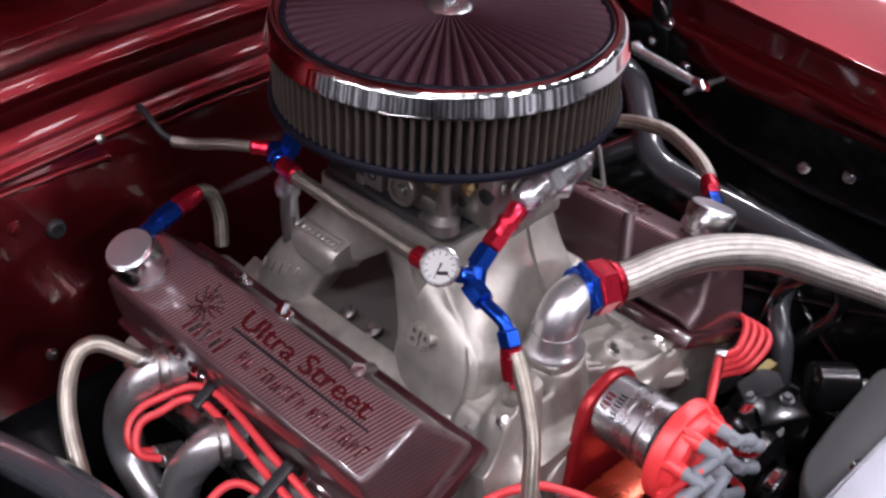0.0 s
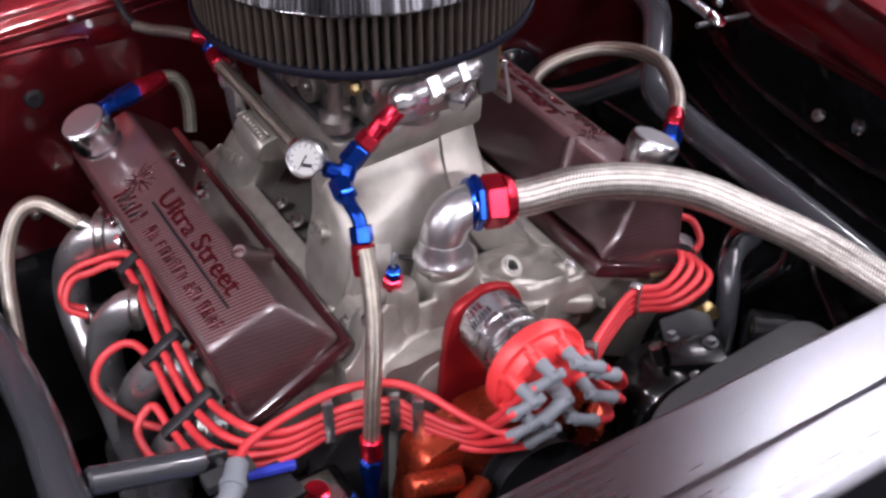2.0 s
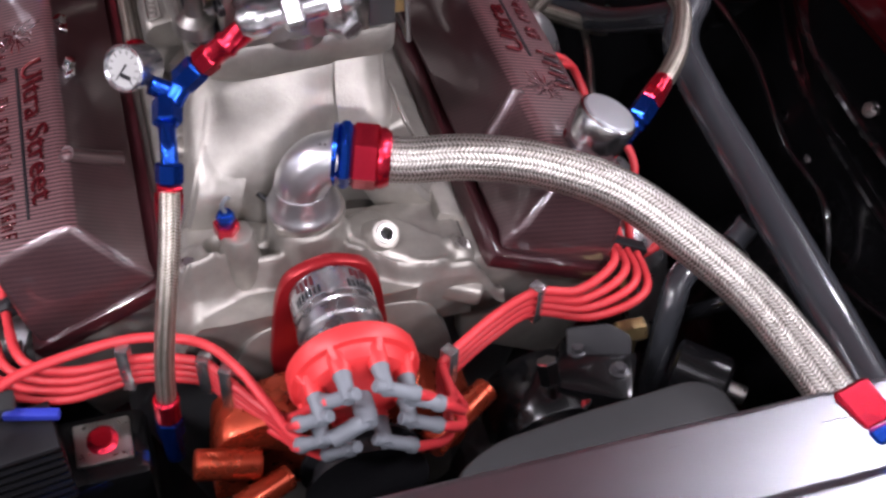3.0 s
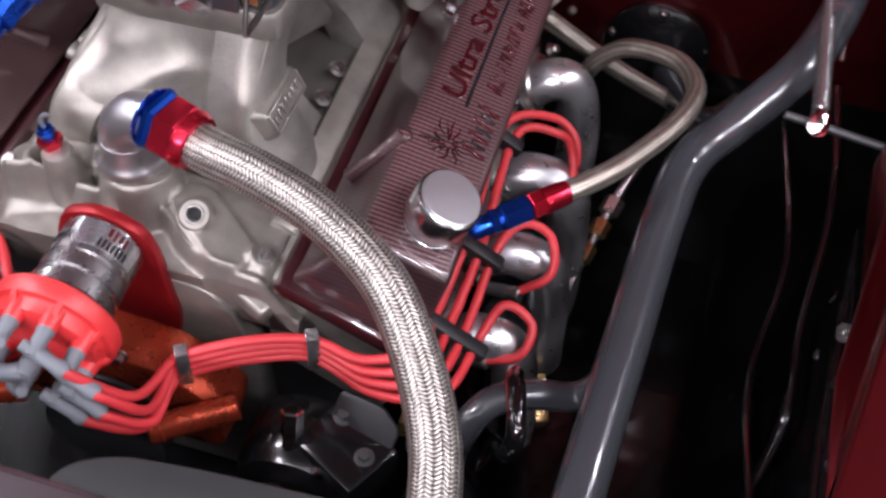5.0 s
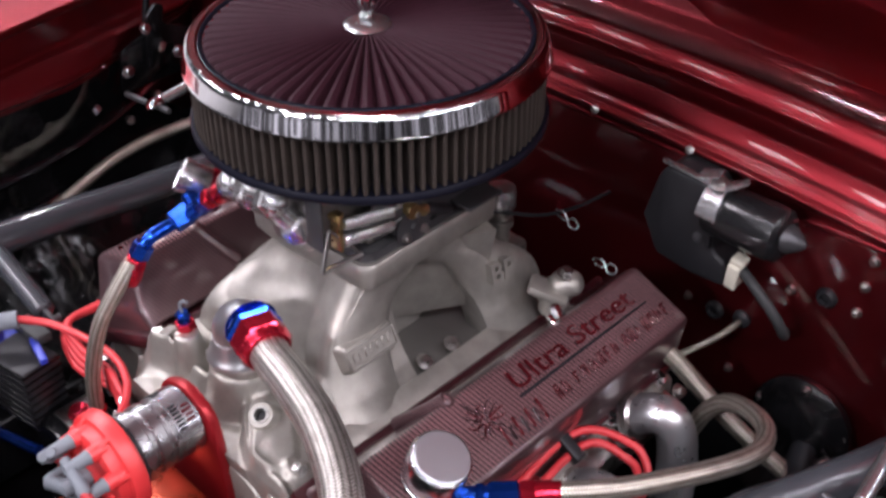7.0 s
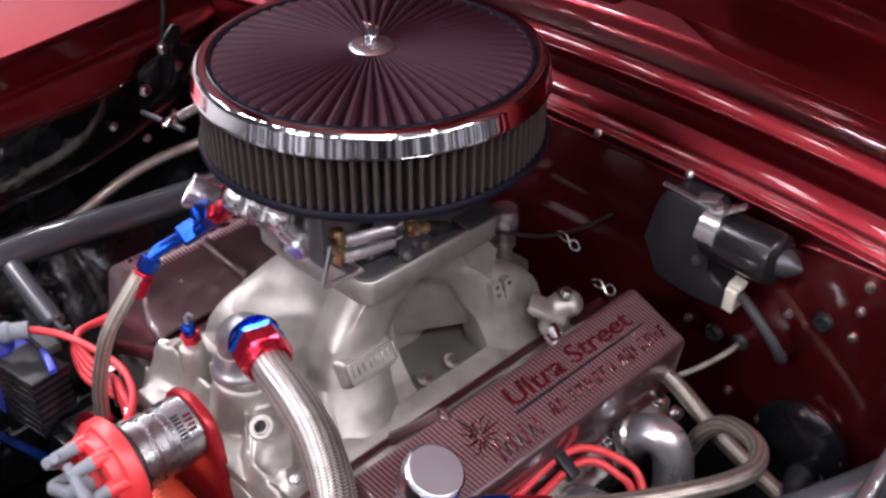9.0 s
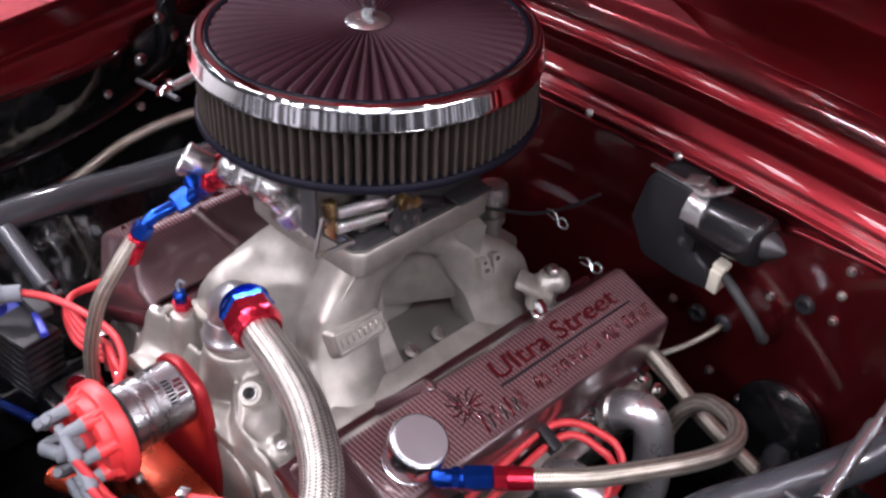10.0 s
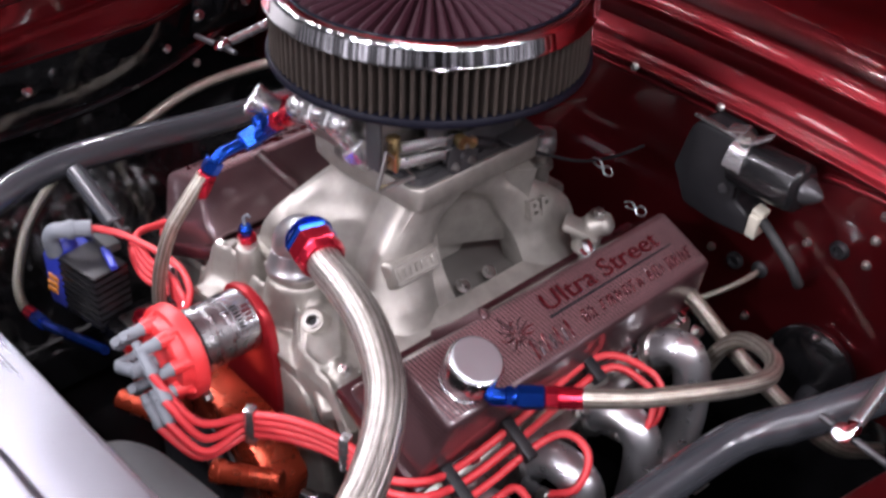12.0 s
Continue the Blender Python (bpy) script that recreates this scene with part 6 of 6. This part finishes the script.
part("case", box((0.225, -0.322, 0.585), (0.075, 0.060, 0.055), 0.006, (0, 0, -28)), BLACKPAINT, bxa)
part("cylinder", turned([(0.026, 0), (0.030, 0.003), (0.030, 0.050), (0.026, 0.054)], (0.300, -0.330, 0.600), (0.75, -0.62, -0.1), 28), BLACKPAINT, bxa)
for x, y, z in ((0.215, -0.298, 0.6125), (0.245, -0.330, 0.6125)):
    part("bolt_head", bolt((x, y, z), (0, 0, 1), 0.006, 0.006), DARKMETAL, bxa)
part("stud", rod((0.338, -0.362, 0.597), (0.356, -0.377, 0.595), 0.0095, 12), STEEL, bxa)

# ---- ignition coil ----
coil = thing("ignition_coil", (-0.34, -0.29, 0.60), "blue and black ignition coil with a grey boot", "ignition coil")
part("core", box((-0.288, -0.296, 0.618), (0.072, 0.050, 0.085), 0.003, (0, 0, 8)), BLACKPLASTIC, coil, "black laminated core")
for k in range(8):
    part("lamination", box((-0.288, -0.296, 0.582 + 0.0105 * k), (0.0735, 0.052, 0.004), 0.0008, (0, 0, 8)), BLACKPAINT, coil)
part("body", join(box((-0.340, -0.302, 0.615), (0.036, 0.056, 0.080), 0.006, (0, 0, 8)), turned([(0.018, 0), (0.016, 0.014), (0.012, 0.020)], (-0.346, -0.304, 0.648), (-0.1, -0.1, 1), 20)), BLUEPLASTIC, coil)
ORANGEPRINT = surface("orange_print", (0.6, 0.22, 0.03), 0.45, 0.0, vary=0.2)
for k in range(3):
    part("printed_bar", box((-0.340 + 0.004 * k, -0.3315, 0.60 + 0.012 * k), (0.020, 0.0015, 0.007), 0.0005, (0, 0, 8)), ORANGEPRINT, coil)
part("blue_tab", box((-0.268, -0.283, 0.667), (0.046, 0.009, 0.008), 0.002, (0, 0, -14)), BLUEPLASTIC, coil)
part("boot", join(hose([(-0.336, -0.322, 0.655), (-0.336, -0.324, 0.678), (-0.329, -0.321, 0.692), (-0.318, -0.312, 0.696), (-0.300, -0.284, 0.696)], 0.0105, 16, 5), turned([(0.0125, 0), (0.0128, 0.004), (0.0125, 0.008)], (-0.316, -0.309, 0.696), (0.55, 0.85, 0), 16)), GREYBOOT, coil)
part("terminal_block", box((-0.305, -0.268, 0.668), (0.05, 0.02, 0.012), 0.002), GREYPLASTIC, coil)
solid("small_hose", hose([(-0.470, -0.250, 0.670), (-0.478, -0.295, 0.610), (-0.472, -0.325, 0.540), (-0.462, -0.331, 0.505), (-0.440, -0.331, 0.500)], 0.0075, 12), BRAID_DULL, "braided hose low beside the coil", "hose")
lf = thing("hose_end", (-0.42, -0.33, 0.45), "blue and red hose end low beside the coil", "hose fitting")
part("red_socket", rod((-0.446, -0.331, 0.500), (-0.424, -0.331, 0.503), 0.0098, 16), REDANO, lf)
part("blue_nut", hexnut((-0.424, -0.331, 0.503), (-0.395, -0.332, 0.509), 0.0105), BLUEANO, lf)
part("blue_tube", hose([(-0.395, -0.332, 0.509), (-0.36, -0.332, 0.522), (-0.29, -0.331, 0.548), (-0.22, -0.330, 0.575)], 0.0065, 14), BLUEANO, lf)

# ---- small parts on the manifold ----
plug = thing("manifold_plug", (-0.085, -0.197, 0.748), "red plug with blue fitting on the manifold front", "plug fitting")
part("red_hex", hexnut((-0.085, -0.197, 0.749), (-0.085, -0.199, 0.764), 0.0112), REDANO, plug)
part("blue_fitting", join(rod((-0.085, -0.199, 0.763), (-0.085, -0.200, 0.776), 0.0065, 12), hexnut((-0.085, -0.1995, 0.767), (-0.085, -0.2, 0.773), 0.0082)), BLUEANO, plug)
part("stub_wire", hose([(-0.085, -0.200, 0.776), (-0.087, -0.200, 0.784), (-0.083, -0.198, 0.790), (-0.080, -0.195, 0.787)], 0.0018, 8), GREYBOOT, plug)
solid("vacuum_line", hose([(-0.050, -0.110, 0.752), (-0.054, -0.140, 0.742), (-0.040, -0.165, 0.742), (-0.028, -0.176, 0.744)], 0.0026, 8), BLACKPLASTIC, "thin black vacuum line beside the elbow", "hose")
post = thing("vent_post", (0.058, 0.137, 0.75), "alloy vent post with knurled cap behind the carburettor", "vent")
part("post", join(rod((0.058, 0.137, 0.745), (0.058, 0.137, 0.818), 0.0118, 24), turned([(0.0155, 0), (0.0155, 0.008), (0.0118, 0.01)], (0.058, 0.137, 0.788), (0, 0, 1), 24), box((0.058, 0.137, 0.757), (0.05, 0.045, 0.02), 0.006)), CARB, post)
part("cap", turned([(0.0160, 0), (0.0175, 0.002), (0.0175, 0.020), (0.0160, 0.023), (0.0155, 0.027), (0.006, 0.0285)], (0.058, 0.137, 0.810), (0, 0, 1), 18), ALLOY, post)
sen = thing("water_outlet", (0.175, 0.125, 0.74), "small alloy housing behind the valve cover", "housing")
part("body", join(turned([(0.010, -0.030), (0.0135, -0.028), (0.0140, -0.006), (0.0170, -0.004), (0.0170, 0.004), (0.0145, 0.006), (0.0145, 0.016), (0.011, 0.021), (0.0001, 0.023)], (0.158, 0.128, 0.756), (0.62, 0.25, 0.42), 28), turned([(0.017, 0), (0.0165, 0.024), (0.012, 0.030)], (0.150, 0.125, 0.722), (0.1, 0.0, 1), 24)), CAST, sen, angle=60)
part("cap_bolt", bolt((0.163, 0.125, 0.775), (0.3, 0.1, 1), 0.007, 0.007), STEEL, sen)
part("ear", box((0.152, 0.112, 0.755), (0.046, 0.030, 0.011), 0.004, (0, 20, 30)), CAST, sen)


def pin_clip(c, d, e):
    c, d, e = Vector(c), Vector(d).normalized(), Vector(e).normalized()
    pts = [c, c + d * 0.010 + e * 0.004, c + d * 0.018, c + d * 0.024 - e * 0.006, c + d * 0.033 - e * 0.003, c + d * 0.033 + e * 0.004, c + d * 0.024 + e * 0.005, c + d * 0.016 - e * 0.003, c + d * 0.004 - e * 0.004]
    solid("pin_clip", hose(pts, 0.0011, 6, 5), BODYSTEEL, "bent steel pin clip at the linkage", "pin clip", "pin clips")


pin_clip((0.180, 0.150, 0.792), (0.8, -0.1, 0.05), (0, 0.3, 1))
pin_clip((0.088, 0.200, 0.790), (0.8, 0.0, -0.25), (0.2, 0.3, 1))

# ---- firewall fittings ----
wip = thing("wiper_motor", (0.27, 0.27, 0.75), "black wiper motor with a chrome strap on the firewall", "wiper motor")
part("gearbox", prism(rounded([(0.174, 0.800), (0.186, 0.856), (0.197, 0.872), (0.250, 0.869), (0.264, 0.844), (0.265, 0.790), (0.283, 0.783), (0.287, 0.753), (0.240, 0.750), (0.193, 0.756), (0.174, 0.800)], 0.009), (0, 0.294, 0), (1, 0, 0), (0, 0, 1), 0.044, 0.004), BLACKPLASTIC, wip, angle=50)
part("gearbox_rib", prism([(0.259, 0.796), (0.2635, 0.796), (0.2635, 0.842), (0.259, 0.842)], (0, 0.252, 0), (1, 0, 0), (0, 0, 1), 0.008, 0.001), BLACKPLASTIC, wip)
CANAT, CANX = Vector((0.252, 0.262, 0.839)), Vector((0.99, -0.05, 0.04))
part("motor_can", turned([(0.024, 0), (0.0295, 0.003), (0.0305, 0.008), (0.0305, 0.078), (0.0290, 0.086), (0.024, 0.090), (0.015, 0.092)], CANAT, CANX, 40), SATINBLACK, wip, "satin black motor can", angle=40)
part("end_cap", turned([(0.016, 0.090), (0.0150, 0.097), (0.0125, 0.101), (0.0095, 0.106), (0.0035, 0.113), (0.0005, 0.114)], CANAT, CANX, 28), DARKMETAL, wip)


def saddle_strap():
    """A bent steel saddle over the front and top of the motor can."""
    loops = []
    for k in range(13):
        a = radians(8 + 150 * k / 12)
        d = Vector((0, -math.cos(a), math.sin(a)))
        wide = 0.022 - 0.008 * k / 12
        loops.append([CANAT + Vector((x, 0, 0)) + d * r for x, r in ((-0.004, 0.0315), (-0.003, 0.0335), (wide - 0.003, 0.0335), (wide - 0.001, 0.0365), (wide + 0.001, 0.0365), (wide + 0.001, 0.0315))])
    return rings(loops)


part("strap", saddle_strap(), ALLOY, wip, "bright steel saddle strap", angle=40)
part("strap_tongue", join(box((0.222, 0.252, 0.8745), (0.064, 0.008, 0.0028), 0.001, (0, 4, 0)), box((0.247, 0.256, 0.8800), (0.026, 0.016, 0.0026), 0.001, (18, -18, 0)), box((0.283, 0.248, 0.8850), (0.034, 0.010, 0.0026), 0.001, (24, -38, 0))), ALLOY, wip)
part("screw", bolt((0.262, 0.252, 0.8760), (0, -0.4, 0.9), 0.0065, 0.005), STEEL, wip)
part("screw", bolt((0.246, 0.249, 0.802), (0, -1, 0), 0.004, 0.003), DARKMETAL, wip)
part("connector", join(box((0.293, 0.258, 0.772), (0.014, 0.02, 0.034), 0.002, (10, 8, 0)), box((0.297, 0.256, 0.792), (0.016, 0.016, 0.008), 0.002, (10, 8, 0))), CREAM, wip, "cream plastic connector")
solid("wiper_harness", hose([(0.300, 0.258, 0.780), (0.324, 0.249, 0.772), (0.352, 0.252, 0.744), (0.356, 0.270, 0.714), (0.344, 0.299, 0.694)], 0.0060, 12), GREYPLASTIC, "grey sleeved wiring loop below the wiper motor", "cable")
solid("clutch_line", hose([(0.225, 0.170, 0.655), (0.252, 0.200, 0.660), (0.278, 0.245, 0.672), (0.290, 0.280, 0.681), (0.291, 0.299, 0.684)], 0.0040, 10), BRAID_DULL, "thin steel line into the firewall", "pipe")
part("line_grommet", turned([(0.011, 0), (0.011, 0.004), (0.007, 0.007)], (0.291, 0.2995, 0.684), FY, 20), BLACKPLASTIC, car)
horn = thing("brake_booster", (0.39, 0.27, 0.54), "round gloss black canister low on the firewall", "canister")
part("shell", turned([(0.058, 0), (0.062, 0.006), (0.062, 0.016), (0.050, 0.026), (0.028, 0.032), (0.0001, 0.034)], (0.392, 0.299, 0.588), (-0.05, -1, 0.1), 40), BLACKPAINT, horn)
for a in range(5):
    t = radians(72 * a + 20)
    part("rim_screw", bolt((0.392 + 0.055 * math.cos(t), 0.284, 0.588 + 0.055 * math.sin(t)), (0, -1, 0), 0.0045, 0.004), STEEL, horn)

# ---- hood hinges and struts ----
for s in (1, -1):
    hg = thing("hood_hinge", (s * 0.60, 0.12, 0.70), "black hood hinge with a chrome strut", "hinge", "hood hinges")
    hx = 0.642 if s > 0 else 0.662
    part("base_plate", prism(rounded([(-0.06, -0.03), (0.07, -0.03), (0.085, 0.03), (0.02, 0.06), (-0.05, 0.035), (-0.06, -0.03)], 0.012), (s * hx, 0.16, 0.735), (0, 1, 0), (0, 0, 1), 0.008 * s, 0.002), BLACKPAINT, hg)
    part("arm", prism(rounded([(-0.016, -0.05), (0.014, -0.055), (0.020, 0.015), (0.026, 0.040), (0.012, 0.048), (-0.008, 0.03), (-0.016, -0.05)], 0.008), (s * (hx - 0.013), 0.16, 0.785), (0, 1, 0), (0, 0, 1), 0.008 * s, 0.002), BLACKPAINT, hg)
    part("prop_rod", rod((s * hx, 0.155, 0.795), (s * (hx + 0.017), 0.25, 1.18), 0.005, 12), BLACKPAINT, hg)
    sy, sz = (0.0, 0.0) if s > 0 else (0.052, -0.034)
    part("strut_tube", join(rod((s * 0.550, 0.046 + sy, 0.772 + sz), (s * 0.540, 0.150 + sy, 0.792 + sz), 0.0078, 20), rod((s * 0.541, 0.140 + sy, 0.790 + sz), (s * 0.535, 0.21 + sy, 0.804 + sz), 0.0045, 14)), ALLOY, hg)
    part("strut_end", join(turned([(0.009, 0), (0.010, 0.004), (0.009, 0.012), (0.005, 0.014)], (s * 0.551, 0.032 + sy, 0.769 + sz), (0, 1, 0.2), 20), turned([(0.010, 0), (0.010, 0.004), (0.006, 0.006)], (s * 0.548, 0.026 + sy, 0.772 + sz), (0.1 * s, -0.6, 0.8), 18)), CHROME, hg)
    part("pivot_bar", rod((s * 0.520, 0.036 + sy, 0.768 + sz), (s * 0.62, 0.030 + sy, 0.762 + sz), 0.004, 12), DARKMETAL, hg)
    for y, z in ((0.11, 0.742), (0.20, 0.745), (0.17, 0.765), (0.15, 0.80)):
        part("hinge_bolt", bolt((s * (hx - 0.010), y, z), (-s, 0, 0.2), 0.0065, 0.006), CHROME, hg)

# chrome edge clips on the passenger valve cover
for x, y, z, rx in ((-0.195, 0.098, 0.772, 35), (-0.284, 0.062, 0.716, -60), (-0.281, 0.105, 0.715, -60)):
    solid("cover_clip", join(box((x, y, z), (0.008, 0.026 if y < 0.1 else 0.014, 0.006), 0.002, (0, rx, 0)), hexnut((x, y, z), (x - 0.004, y, z + 0.009), 0.005)), CHROME, "chrome clip on the valve cover's edge", "clip", "cover clips")
